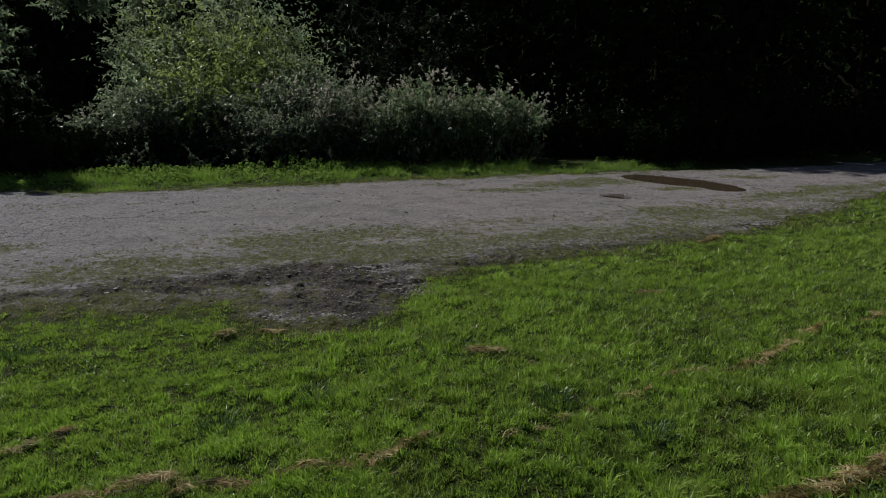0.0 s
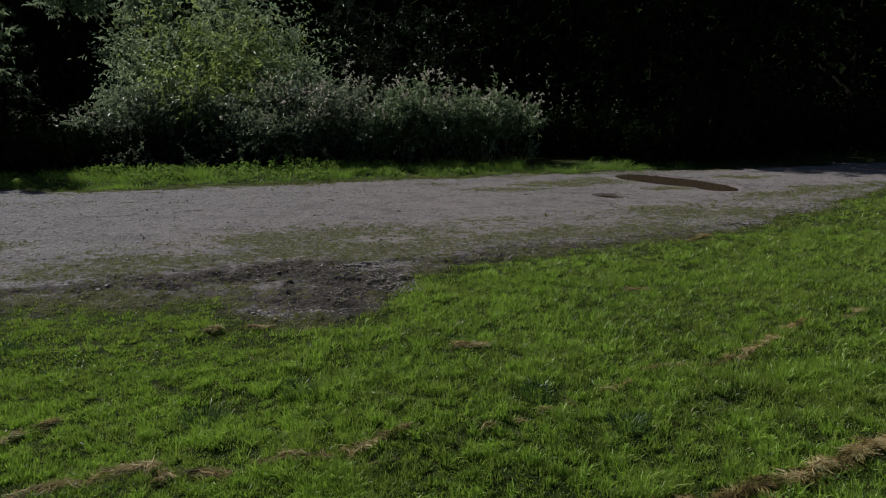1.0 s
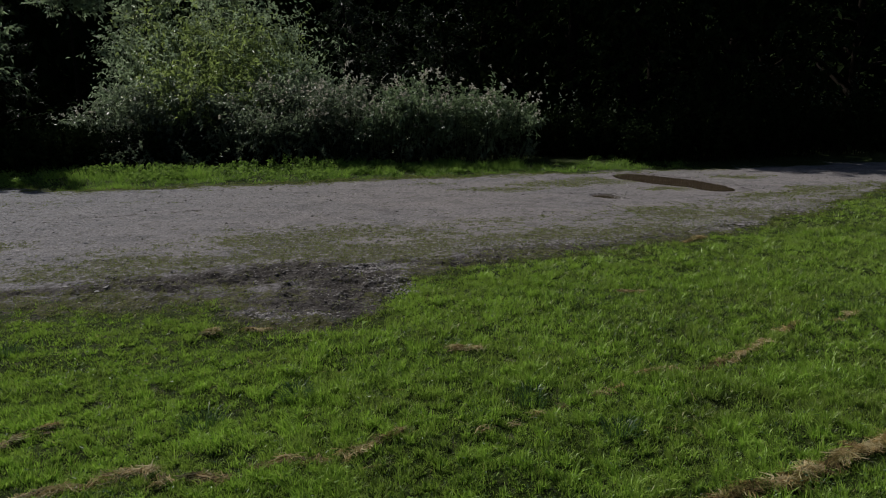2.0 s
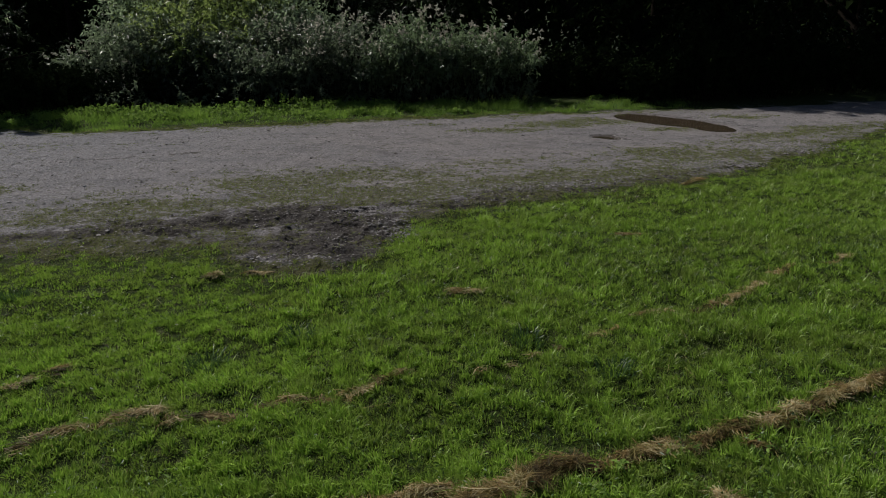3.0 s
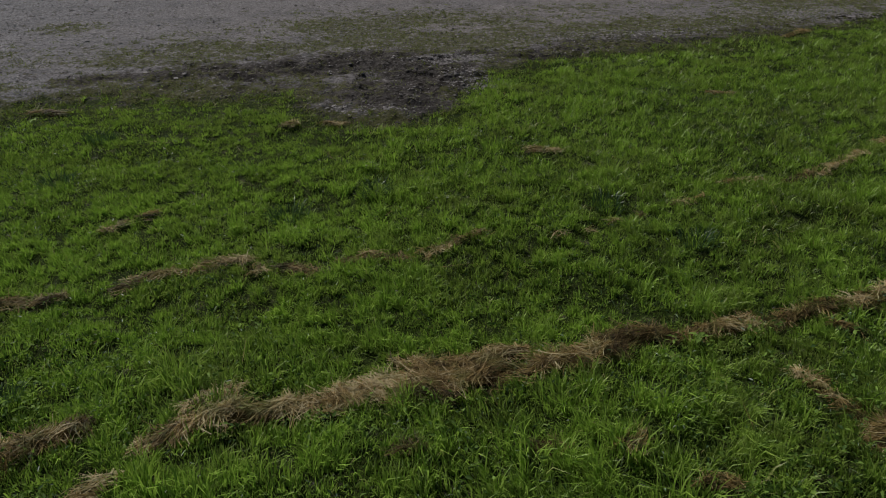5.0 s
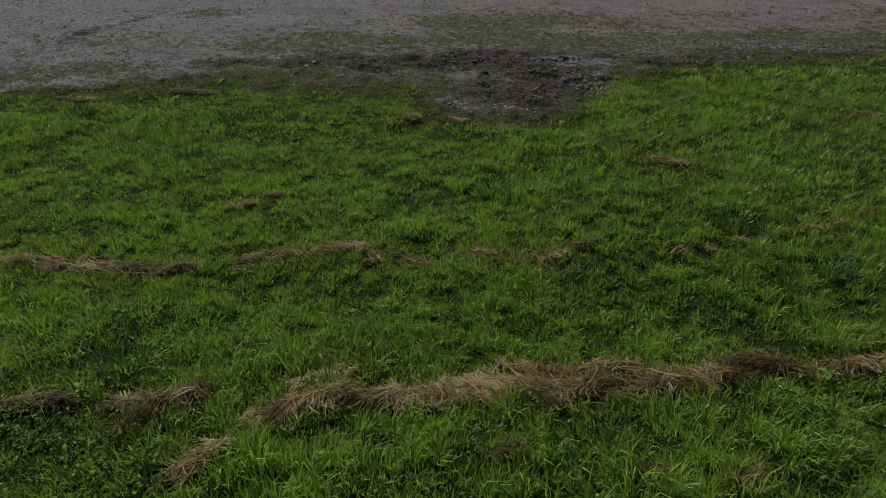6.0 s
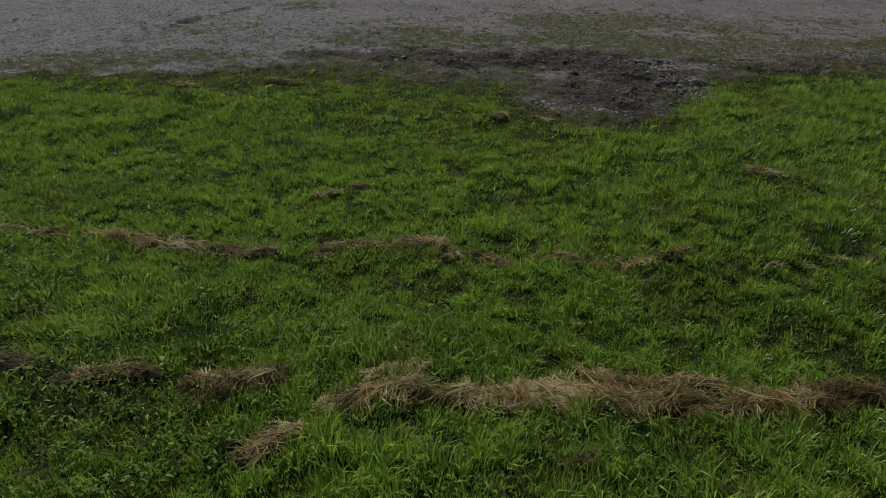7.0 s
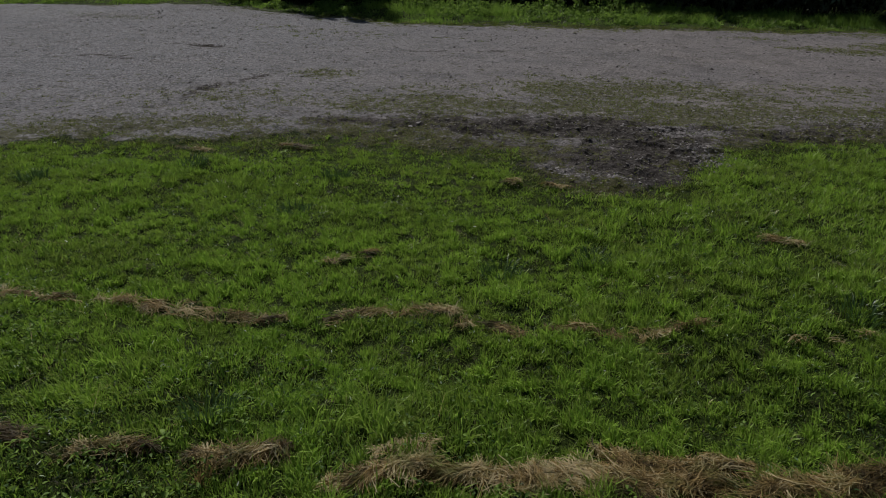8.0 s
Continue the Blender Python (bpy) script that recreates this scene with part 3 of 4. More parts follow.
def hay_row(rng, line, high, per, label, pale):
    """A matted mound along the line, and long strands lying along it, curled and crossed."""
    pts = np.array(line, float)
    pts[:, 2] *= 0.64 if pts[0, 1] < 1.95 else 0.54
    far = len(pts) > 2 and (pts[0, 1] > 2.5 or pts[0, 0] < -2.5)
    seg = np.hypot(*np.diff(pts[:, :2], axis=0).T)
    run = np.concatenate([[0], np.cumsum(seg)])
    total, key = run[-1], pts[0, 2] * 90 + pts[0, 0] * 13
    way = np.stack([np.gradient(pts[:, 0], run), np.gradient(pts[:, 1], run)], 1)
    angle = np.unwrap(np.arctan2(way[:, 1], way[:, 0]))

    def across(s, off):
        half = np.interp(s, run, pts[:, 2])
        wide = half * np.clip(0.95 + 1.5 * (fbm(s * 9, s * 0 + key, 51, 3) - 0.5), 0.5, 1.5)
        wob = (fbm(s * 5.0, s * 0 + key + 7.7, 52, 3) - 0.5) * half * 0.9
        a, o = np.interp(s, run, angle), off * wide + wob
        x, y = np.interp(s, run, pts[:, 0]) - np.sin(a) * o, np.interp(s, run, pts[:, 1]) + np.cos(a) * o
        lump = np.clip(0.7 + 2.2 * (fbm(x * 11, y * 11, 53, 3) - 0.5), 0.15, 1.5) * np.clip(half / 0.08, 0.5, 1.3)
        return x, y, high * lump * np.exp(-off ** 2 * 0.9), a

    high = high * 0.5
    thing = tagged(new("hay_heap"), label, "hay", "mown hay in the meadow")
    m, w = max(6, int(total / 0.025)), 9
    S, O = np.meshgrid(np.linspace(-0.02, total + 0.02, m), np.linspace(-1.2, 1.2, w))
    x, y, dome, a = across(S.ravel(), O.ravel())
    taper = smooth(-0.03, 0.05, S.ravel()) * smooth(total + 0.03, total - 0.05, S.ravel())
    z = relief(x, y) - 0.014 + (0.016 + 0.6 * dome) * taper * smooth(1.2, 0.5, np.abs(O.ravel())) + 0.014 * (fbm(x * 30, y * 30, 54, 2) - 0.5)
    i = (np.arange(w - 1)[:, None] * m + np.arange(m - 1)[None]).ravel()
    f = np.concatenate([np.stack([i, i + 1, i + m + 1], 1), np.stack([i, i + m + 1, i + m], 1)])
    if per > 1500 and not far and pts[0, 1] < 3:
        part("mound", sheet("mound", np.stack([x, y, z], 1), f, MAT), thing)
    wisps, each = int(per * total * (0.5 if far else 0.6) / 9) + 8, 9
    s, off = rng.uniform(-0.03, total + 0.03, wisps), np.clip(rng.normal(0, 0.62, wisps), -1.8, 1.8)
    clot = fbm(s * 14, off * 1.5 + key, 58, 3)
    stay = rng.uniform(0, 1, wisps) < (0.08 + 0.92 * smooth(0.43, 0.57, clot) if far else 0.3 + 0.7 * smooth(0.38, 0.52, clot))
    s, off = s[stay], off[stay]
    m = len(s)
    bend, turn = np.repeat(rng.normal(0, 0.9, m), each), np.repeat((rng.uniform(0, 1, m) < 0.3) * rng.normal(0, 1.3, m) + rng.normal(0, 0.4, m), each)
    size = np.repeat(rng.uniform(0.06, 0.2, m) * np.clip(0.5 + np.interp(s, run, pts[:, 2]) * 7, 0.6, 1.25), each)
    mood = np.repeat(rng.normal(0, 0.2, m), each)
    n = m * each
    s, off = np.repeat(s, each) + rng.normal(0, 0.018, n), np.repeat(off, each) + rng.normal(0, 0.1, n)
    x, y, dome, ang0 = across(s, off)
    ends = smooth(-0.04, 0.1, s) * smooth(total + 0.04, total - 0.1, s) if total > 0.25 else 0.8
    z = relief(x, y) + 0.012 + dome * ends * rng.uniform(0.5, 1.15, n) + 0.018 * rng.uniform(0, 1, n)
    swirl = (fbm(x * 9, y * 9, 55, 2) - 0.5) * 3.0
    ang = ang0 + swirl + turn + rng.normal(0, 0.22, n)
    bend = bend + rng.normal(0, 0.35, n)
    length, rise = size * rng.uniform(0.5, 1.15, n), rng.normal(0.0, 0.1, n)
    wide = rng.uniform(0.0005, 0.0017, n) * (1 + 0.12 * np.maximum(pts[0, 1] - 2, 0))
    tilt = rng.uniform(-0.8, 0.8, n)
    rows = []
    for k, thin in ((-0.5, 1.0), (-0.17, 1.0), (0.17, 0.9), (0.5, 0.4)):
        w = ang + bend * k
        at = np.stack([x + np.cos(w) * length * k, y + np.sin(w) * length * k, z + length * (rise * k - 0.12 * k * k) + 0.004], 1)
        side = np.stack([-np.sin(w) * np.cos(tilt), np.cos(w) * np.cos(tilt), np.sin(tilt)], 1) * (wide * thin)[:, None]
        rows += [at - side, at + side]
    v = np.stack(rows, 1)
    f = np.array([[0, 1, 3], [0, 3, 2], [2, 3, 5], [2, 5, 4], [4, 5, 7], [4, 7, 6]])[None] + np.arange(n)[:, None, None] * 8
    tone = np.clip(rng.normal(0.52 + pale, 0.22, n) + mood + 2.6 * (fbm(x * 10, y * 10, 56, 3) - 0.5), 0, 0.98)
    tagged(part("straw", sheet("straw", v.reshape(-1, 3), f.reshape(-1, 3), HAY, tone=np.repeat(tone, 8)), thing), kind="stuff")


rng = np.random.default_rng(5)
for row in ROWS_OF_HAY:
    hay_row(rng, *row)


# ---- grass ----
def scatter(rng, n, x0, x1, y0, y1):
    return rng.uniform(x0, x1, n), rng.uniform(y0, y1, n)


def hummocks(x, y, size, seed):
    """Uneven clumps of growth: nearness to the clump's middle, the clump's own chance number, and the way out from its middle."""
    u = x / size + 0.9 * (fbm(x / size * 0.7, y / size * 0.7, seed + 1, 2) - 0.5)
    v = y / size + 0.9 * (fbm(x / size * 0.7, y / size * 0.7, seed + 2, 2) - 0.5)
    iu, iv = np.floor(u), np.floor(v)
    best, chance, way = np.full(len(x), 9.0), np.zeros(len(x)), np.zeros(len(x))
    for a in (-1, 0, 1):
        for b in (-1, 0, 1):
            du, dv = u - iu - a - lattice(iu + a, iv + b, seed + 3), v - iv - b - lattice(iu + a, iv + b, seed + 4)
            d = np.hypot(du, dv)
            near = d < best
            best, chance, way = np.where(near, d, best), np.where(near, lattice(iu + a, iv + b, seed + 5), chance), np.where(near, np.arctan2(dv, du), way)
    return 1 - best, chance, way


def field_grass(rng, n, x0, x1, y0, y1, tall, wide, bend, clump=0.1, simple=False, floor=0.3):
    """Grass in hummocks of all sizes: tall and thick in the middle of each, thin and low in the gaps between."""
    x, y = scatter(rng, n, x0, x1, y0, y1)
    y = y0 + (y - y0) ** 1.1 * (y1 - y0) ** -0.1
    inside = (x < 0.66 * y + 0.9) & (x > -1.65 * y - 0.5)
    x, y = x[inside], y[inside]
    mid, chance, way = hummocks(x, y, clump, 61)
    mid2, chance2, way2 = hummocks(x, y, clump * 2.7, 161)
    lush = fbm(x * 1.9, y * 1.9, 61, 4)
    thick = smooth(0.3, 0.75, mid) * (0.35 + 0.9 * chance) * (0.45 + 0.7 * smooth(0.2, 0.7, mid2) * (0.3 + chance2))
    depth = track_depth(x, y)
    bare = smooth(-0.85, 0.3, depth + 0.7 * (fbm(x * 5, y * 5, 67, 3) - 0.5))
    cover = hay_cover(x, y)
    hollow = smooth(0.3, 0.4, fbm(x * 3.0 + 40, y * 3.0, 65, 3))
    p = (1 - bare) * (1 - 0.9 * cover) * (floor + (1 - floor) * np.clip(thick * 1.6, 0, 1)) * (0.7 + 0.3 * hollow)
    weedy = smooth(-1.0, -1.5, x) * smooth(1.65, 1.35, y)
    p = p * (1 - (0.0 if simple else 0.75) * weedy)
    keep = rng.uniform(0, 1, len(x)) < p
    x, y, thick, chance, chance2, way, cover, bare, lush = (q[keep] for q in (x, y, thick, chance, chance2, way, cover, bare, lush))
    k = len(x)
    h = tall * rng.uniform(0.5, 1.15, k) * (0.4 + 1.0 * np.clip(thick, 0, 1.2)) * (0.6 + 0.8 * lush) * (1 - 0.5 * bare) * (1 - 0.4 * cover) * (1 - 0.22 * smooth(-0.4, -1.6, x))
    patch = fbm(x * 0.7, y * 0.7, 63, 4)
    tone = np.clip(0.41 + 0.8 * (patch - 0.5) + 0.6 * (chance - 0.5) + 0.25 * (chance2 - 0.5) + 0.3 * (thick - 0.4) - 0.25 * bare + 0.12 * smooth(0.0, -1.5, x) + 0.12 * smooth(-0.6, -1.3, x) * smooth(3.0, 2.0, y) + rng.normal(0, 0.3, k), 0, 0.84)
    tone = np.where(rng.uniform(0, 1, k) < 0.025 + 0.16 * cover, rng.uniform(0.88, 1, k), tone)
    flow = 6.28 * fbm(x * 1.2, y * 1.2, 64, 2)
    lean = np.where(rng.uniform(0, 1, k) < 0.4, flow + rng.normal(0, 0.6, k), way + rng.normal(0, 0.7, k))
    wide = wide * rng.uniform(0.5, 1.35, k)
    if simple:
        return spikes(rng, x, y, relief(x, y), h, wide, tone, bend)
    return blades(rng, x, y, relief(x, y), h, wide, tone, bend, lean=lean)


def make_grass(rng):
    near = joined([field_grass(rng, 60000, -3.3, 2.6, 0.7, 2.1, 0.082, 0.0056, 0.85, 0.13),
                   field_grass(rng, 190000, -3.4, 2.7, 0.7, 2.3, 0.062, 0.0044, 0.85, 0.09, False, 0.25),
                   field_grass(rng, 150000, -3.4, 2.7, 0.7, 2.3, 0.035, 0.006, 1.2, 0.09, True, 0.8),
                   field_grass(rng, 300000, -6.0, 3.5, 2.2, 4.1, 0.055, 0.0052, 0.8, 0.065, False, 0.25),
                   field_grass(rng, 260000, -6.0, 3.5, 2.2, 4.1, 0.036, 0.0068, 1.2, 0.065, True, 0.75)])
    far = joined([field_grass(rng, 80000, -8.5, 4.6, 4.0, 6.6, 0.055, 0.008, 0.8, 0.06, False, 0.15),
                  field_grass(rng, 430000, -9.5, 4.6, 3.9, 6.6, 0.042, 0.009, 1.1, 0.06, True, 0.65),
                  field_grass(rng, 210000, -1.0, 6.8, 6.2, 9.5, 0.045, 0.012, 1.1, 0.085, True, 0.65),
                  field_grass(rng, 130000, 2.5, 11.8, 9.2, 17.0, 0.045, 0.018, 1.2, 0.13, True, 0.65)])
    for chunk, label in ((near, "long green meadow grass with dry stalks, uneven after mowing"), (far, "short green meadow grass running to the track")):
        tagged(new("meadow_grass", sheet("meadow_grass", *chunk[:2], GRASS, tone=chunk[2])), label, "grass", kind="stuff")


def make_outer_grass(rng):
    """The meadow beside and behind the camera's view, thinner."""
    n = 50000
    x, y = scatter(rng, n, -11, 12, -6, 10)
    out = (x > 0.66 * y + 0.7) | (x < -1.65 * y - 0.3) | (y < 0.8)
    keep = out & (track_depth(x, y) < -0.1 - 0.3 * fbm(x * 3, y * 3, 69))
    x, y = x[keep], y[keep]
    k = len(x)
    tone = np.clip(0.55 + 1.5 * (fbm(x * 0.7, y * 0.7, 63, 4) - 0.5) + rng.normal(0, 0.25, k), 0, 0.84)
    c = spikes(rng, x, y, relief(x, y), rng.uniform(0.03, 0.06, k), rng.uniform(0.025, 0.05, k), tone, 2.2)
    tagged(new("meadow_grass", sheet("meadow_grass", *c[:2], GRASS, tone=c[2])), "rough green meadow grass spreading round the field", "grass", kind="stuff")


def make_clover(rng):
    """Small round leaves of weeds in the long grass, thick in one corner of the meadow."""
    n = 60000
    x, y = scatter(rng, n, -3.4, 2.4, 0.75, 3.4)
    weedy = smooth(-1.0, -1.5, x) * smooth(1.65, 1.35, y)
    p = np.maximum(smooth(0.48, 0.62, fbm(x * 2.2, y * 2.2, 66)) * smooth(3.2, 1.2, y) * 0.8, weedy) * (1 - hay_cover(x, y))
    p = p * (0.25 + 0.75 * smooth(0.4, 0.55, fbm(x * 12, y * 12, 77, 2)))
    keep = (rng.uniform(0, 1, n) < p) & (x > -1.65 * y - 0.5) & (x < 0.66 * y + 0.9)
    x, y = x[keep], y[keep]
    k = len(x)
    z = relief(x, y) + rng.uniform(0.015, 0.06, k) * (0.6 + 0.8 * smooth(0.4, 0.6, fbm(x * 12, y * 12, 77, 2)))
    c = leaves(rng, np.stack([x, y, z], 1), rng.normal(0, 1, (k, 3)) * np.array([1, 1, 0.4]), rng.uniform(0.012, 0.03, k), rng.uniform(0.007, 0.016, k), np.clip(rng.normal(0.42, 0.3, k), 0, 0.84), 0.4)
    tagged(new("clover", sheet("clover", *c[:2], WEED, tone=c[2])), "small green leaves of low weeds among meadow grass", "weeds", kind="stuff")


def make_shiny_weeds(rng):
    """Shiny narrow leaves in the grass, most of them in loose colonies."""
    n = 90000
    x, y = scatter(rng, n, -6.5, 4.2, 1.2, 7.0)
    p = 0.13 + 0.75 * smooth(0.5, 0.66, fbm(x * 1.5, y * 1.5, 70, 4)) * smooth(0.42, 0.6, fbm(x * 7, y * 7, 76, 2))
    p = p * (1 - hay_cover(x, y)) * (track_depth(x, y) < -0.4) * (x < 0.66 * y + 0.9) * (x > -1.65 * y - 0.5)
    keep = rng.uniform(0, 1, n) < p * 0.8
    x, y = x[keep], y[keep]
    k = len(x)
    z = relief(x, y) + rng.uniform(0.02, 0.05, k)
    c = leaves(rng, np.stack([x, y, z], 1), rng.normal(0, 1, (k, 3)) * np.array([1, 1, 0.5]), rng.uniform(0.012, 0.03, k), rng.uniform(0.004, 0.009, k), np.clip(rng.normal(0.4, 0.25, k), 0, 0.84), 0.8)
    tagged(new("meadow_weeds", sheet("meadow_weeds", *c[:2], SHINY, tone=c[2])), "shiny leaves of weeds lying in short grass", "weeds", kind="stuff")


def make_verge(rng):
    x, y = scatter(rng, 520000, -20, 8, 12, 22.5)
    edge = np.interp(x, FAR_X, FAR_Y)
    d = y - edge
    back = (2.9 + 1.5 * (fbm(x * 1.1, y * 0.2, 73) - 0.5)) * (0.35 + 0.65 * smooth(-9.0, -7.6, x)) * (1 - 0.4 * smooth(0.5, 3.0, x))
    ragged_edge = 0.02 + 0.55 * fbm(x * 2.4, y * 2.4, 71) ** 1.5
    keep = (d > ragged_edge) & (d < back) & (rng.uniform(0, 1, len(x)) < smooth(7.5, 4.5, x) * (0.12 + 0.88 * smooth(0.38, 0.56, fbm(x * 3, y * 3, 74, 3))))
    x, y, d = x[keep], y[keep], d[keep]
    mid, chance, way = hummocks(x, y, 0.3, 75)
    keep = rng.uniform(0, 1, len(x)) < 0.2 + smooth(0.2, 0.55, mid) * (0.4 + chance)
    x, y, d, mid, chance = x[keep], y[keep], d[keep], mid[keep], chance[keep]
    n = len(x)
    clump = fbm(x * 1.6, y * 1.6, 72, 4)
    h = (0.045 + 0.09 * smooth(0.1, 1.2, d)) * rng.uniform(0.5, 1.3, n) * (0.1 + 1.2 * clump) * (0.45 + 1.6 * mid * (0.35 + chance))
    tone = np.clip(0.26 + 1.8 * (clump - 0.5) + 0.6 * (chance - 0.5) + rng.normal(0, 0.24, n), 0, 0.84)
    tone = np.where(rng.uniform(0, 1, n) < 0.04, rng.uniform(0.88, 1, n), tone)
    c = spikes(rng, x, y, relief(x, y), h, 0.013 * rng.uniform(0.6, 1.3, n), tone, 1.1)
    tagged(new("verge_grass", sheet("verge_grass", *c[:2], VERGE, tone=c[2])), "bright green grass verge below the bushes", "grass", kind="stuff")


def make_verge_leaves(rng):
    """Leafy growth in low mounds along the verge."""
    m = 110
    cx = rng.uniform(-11, 5.5, m)
    cy = np.interp(cx, FAR_X, FAR_Y) + rng.uniform(0.5, 2.8, m) ** 1.0
    keep = rng.uniform(0, 1, m) < smooth(3.0, -4.0, cx) * 0.8 + 0.15
    cx, cy = cx[keep], cy[keep]
    size = rng.uniform(0.5, 1.2, len(cx)) * (0.5 + 0.5 * smooth(2.0, -4.0, cx))
    per = 110
    r, a = np.sqrt(rng.uniform(0, 1, len(cx) * per)), rng.uniform(0, 2 * np.pi, len(cx) * per)
    k = np.repeat(size, per)
    x, y = np.repeat(cx, per) + 0.36 * k * r * np.cos(a), np.repeat(cy, per) + 0.25 * k * r * np.sin(a)
    z = relief(x, y) + 0.02 + k * 0.17 * (1 - r ** 2) * rng.uniform(0.25, 1.0, len(x))
    tone = np.clip(np.repeat(rng.uniform(0.1, 0.8, len(cx)), per) + rng.normal(0, 0.2, len(x)), 0, 0.84)
    c = leaves(rng, np.stack([x, y, z], 1), rng.normal(0, 1, (len(x), 3)) + np.array([0, 0, 0.4]), rng.uniform(0.05, 0.11, len(x)), rng.uniform(0.025, 0.05, len(x)), tone, 0.5)
    tagged(new("verge_weeds", sheet("verge_weeds", *c[:2], WEED, tone=c[2])), "low leafy green weeds spreading along the verge", "weeds", kind="stuff")


def make_track_grass(rng):
    """Small trodden tufts where moss and grass hold on in the gravel."""
    x, y = scatter(rng, 700000, -9, 9.5, 4.2, 17.5)
    depth, gravel, mud, moss = masks_at(x, y)
    mid, chance, way = hummocks(x, y, 0.12, 83)
    edge = smooth(0.4, -0.2, depth)
    p = smooth(0.25, 0.7, mid) * smooth(-0.12, 0.12, np.maximum(moss, 0.9 * edge) - chance * 0.8)
    p = p * (depth > -0.35) * (1 - 0.7 * smooth(0.3, 0.8, mud)) * (pool(x, y) > 1.15) * (moss + edge > 0.06)
    keep = rng.uniform(0, 1, len(x)) < p * 2.2
    x, y, mid = x[keep], y[keep], mid[keep]
    n = len(x)
    tone = np.clip(rng.normal(0.5, 0.28, n), 0, 0.84)
    tone = np.where(rng.uniform(0, 1, n) < 0.2, rng.uniform(0.87, 1, n), tone)
    c = spikes(rng, x, y, relief(x, y), rng.uniform(0.01, 0.03, n) * (0.4 + mid), rng.uniform(0.008, 0.018, n) * (0.7 + 0.035 * y), tone, 2.0)
    tagged(new("track_grass", sheet("track_grass", *c[:2], TRODDEN, tone=c[2])), "thin trodden grass and moss growing through gravel", "grass", kind="stuff")


rng = np.random.default_rng(11)
make_grass(rng)
make_outer_grass(rng)
make_clover(rng)
make_shiny_weeds(rng)
make_verge(rng)
make_verge_leaves(rng)
make_track_grass(rng)


# ---- gravel and stones ----
def stone_verts(rng, n, size, squash=0.6):
    shape = np.array([[1, 0, 0], [0, 1, 0], [-1, 0, 0], [0, -1, 0], [0, 0, 1.0]])
    tri = np.array([[0, 1, 4], [1, 2, 4], [2, 3, 4], [3, 0, 4]])
    v = shape[None] * rng.uniform(0.55, 1.2, (n, 5, 1)) + rng.normal(0, 0.16, (n, 5, 3)) - np.array([0, 0, 0.3]) * (np.arange(5) < 4)[:, None]
    a = rng.uniform(0, 2 * np.pi, n)
    c, s = np.cos(a)[:, None], np.sin(a)[:, None]
    v = np.stack([v[..., 0] * c - v[..., 1] * s, v[..., 0] * s + v[..., 1] * c, v[..., 2] * squash], 2)
    return v * size[:, None, None], tri[None] + np.arange(n)[:, None, None] * 5


def make_gravel(rng):
    x, y = scatter(rng, 230000, -13, 10, 4.3, 17.8)
    depth = track_depth(x, y)
    stony = smooth(0.42, 0.7, fbm(x * 1.2, y * 1.2, 91)) * 0.5 + 0.2 + 0.3 * smooth(-3.0, -7.0, x)
    for cx, cy, a, b, turn in ((5.6, 11.3, 0.9, 0.7, 25), (3.9, 9.7, 0.8, 0.45, 20), (-0.6, 7.0, 0.5, 0.25, 10), (-1.1, 5.3, 0.5, 0.18, 0), (-0.3, 6.4, 0.35, 0.4, 20), (6.2, 15.2, 0.35, 1.3, 21)):
        stony = np.maximum(stony, 1 - smooth(0.5, 1.1, blot(x, y, cx, cy, a, b, turn)))
    keep = (rng.uniform(0, 1, len(x)) < stony * 0.6) & (depth > 0.03) & (pool(x, y) > 1.05)
    x, y = x[keep], y[keep]
    size = 0.0085 * rng.lognormal(0, 0.45, len(x)) * (0.75 + y * 0.04)
    for cx, cy, a, b, turn, k in ((5.8, 11.5, 1.0, 0.6, 25, 1500), (3.9, 9.75, 0.85, 0.42, 20, 1200), (6.2, 15.2, 0.3, 1.4, 21, 500), (-0.6, 7.0, 0.5, 0.2, 10, 500), (-1.1, 5.3, 0.5, 0.14, 0, 120), (-0.3, 6.3, 0.3, 0.4, 20, 300), (1.0, 8.2, 1.4, 0.25, 16, 500)):
        r, w = np.sqrt(rng.uniform(0, 1, k)) * rng.uniform(0.5, 1.15, k), rng.uniform(0, 2 * np.pi, k)
        c, q = math.cos(radians(turn)), math.sin(radians(turn))
        p, o = a * r * np.cos(w), b * r * np.sin(w)
        x, y = np.concatenate([x, cx + p * c - o * q]), np.concatenate([y, cy + p * q + o * c])
        size = np.concatenate([size, rng.uniform(0.009, 0.024, k) * (0.6 + 0.04 * cy)])
    n = len(x)
    size = np.clip(size, 0.004, 0.03)
    v, f = stone_verts(rng, n, size, 0.36)
    v = v + np.stack([x, y, relief(x, y) + 0.008], 1)[:, None]
    tagged(new("gravel", sheet("gravel", v, f, PEBBLE, flat=True)), "loose grey and pinkish gravel stones on the track", "gravel", kind="stuff")


def make_crumbs(rng):
    """Dark crumbs of soil and stone all over the track, thickest in the mud."""
    x, y = scatter(rng, 120000, -13, 10, 4.6, 17.8)
    depth, gravel, mud, moss = masks_at(x, y)
    p = (0.08 + 0.3 * smooth(0.45, 0.62, fbm(x * 1.4, y * 1.4, 92)) * smooth(0.4, 0.55, fbm(x * 4, y * 4, 94, 2)) + 0.5 * mud) * (depth > 0.0) * (pool(x, y) > 1.1)
    keep = rng.uniform(0, 1, len(x)) < p
    x, y = x[keep], y[keep]
    size = np.clip(0.0062 * rng.lognormal(0, 0.6, len(x)) * (0.6 + y * 0.07), 0.004, 0.034)
    mx, my = scatter(rng, 14000, -4.6, 1.6, 4.9, 8.2)
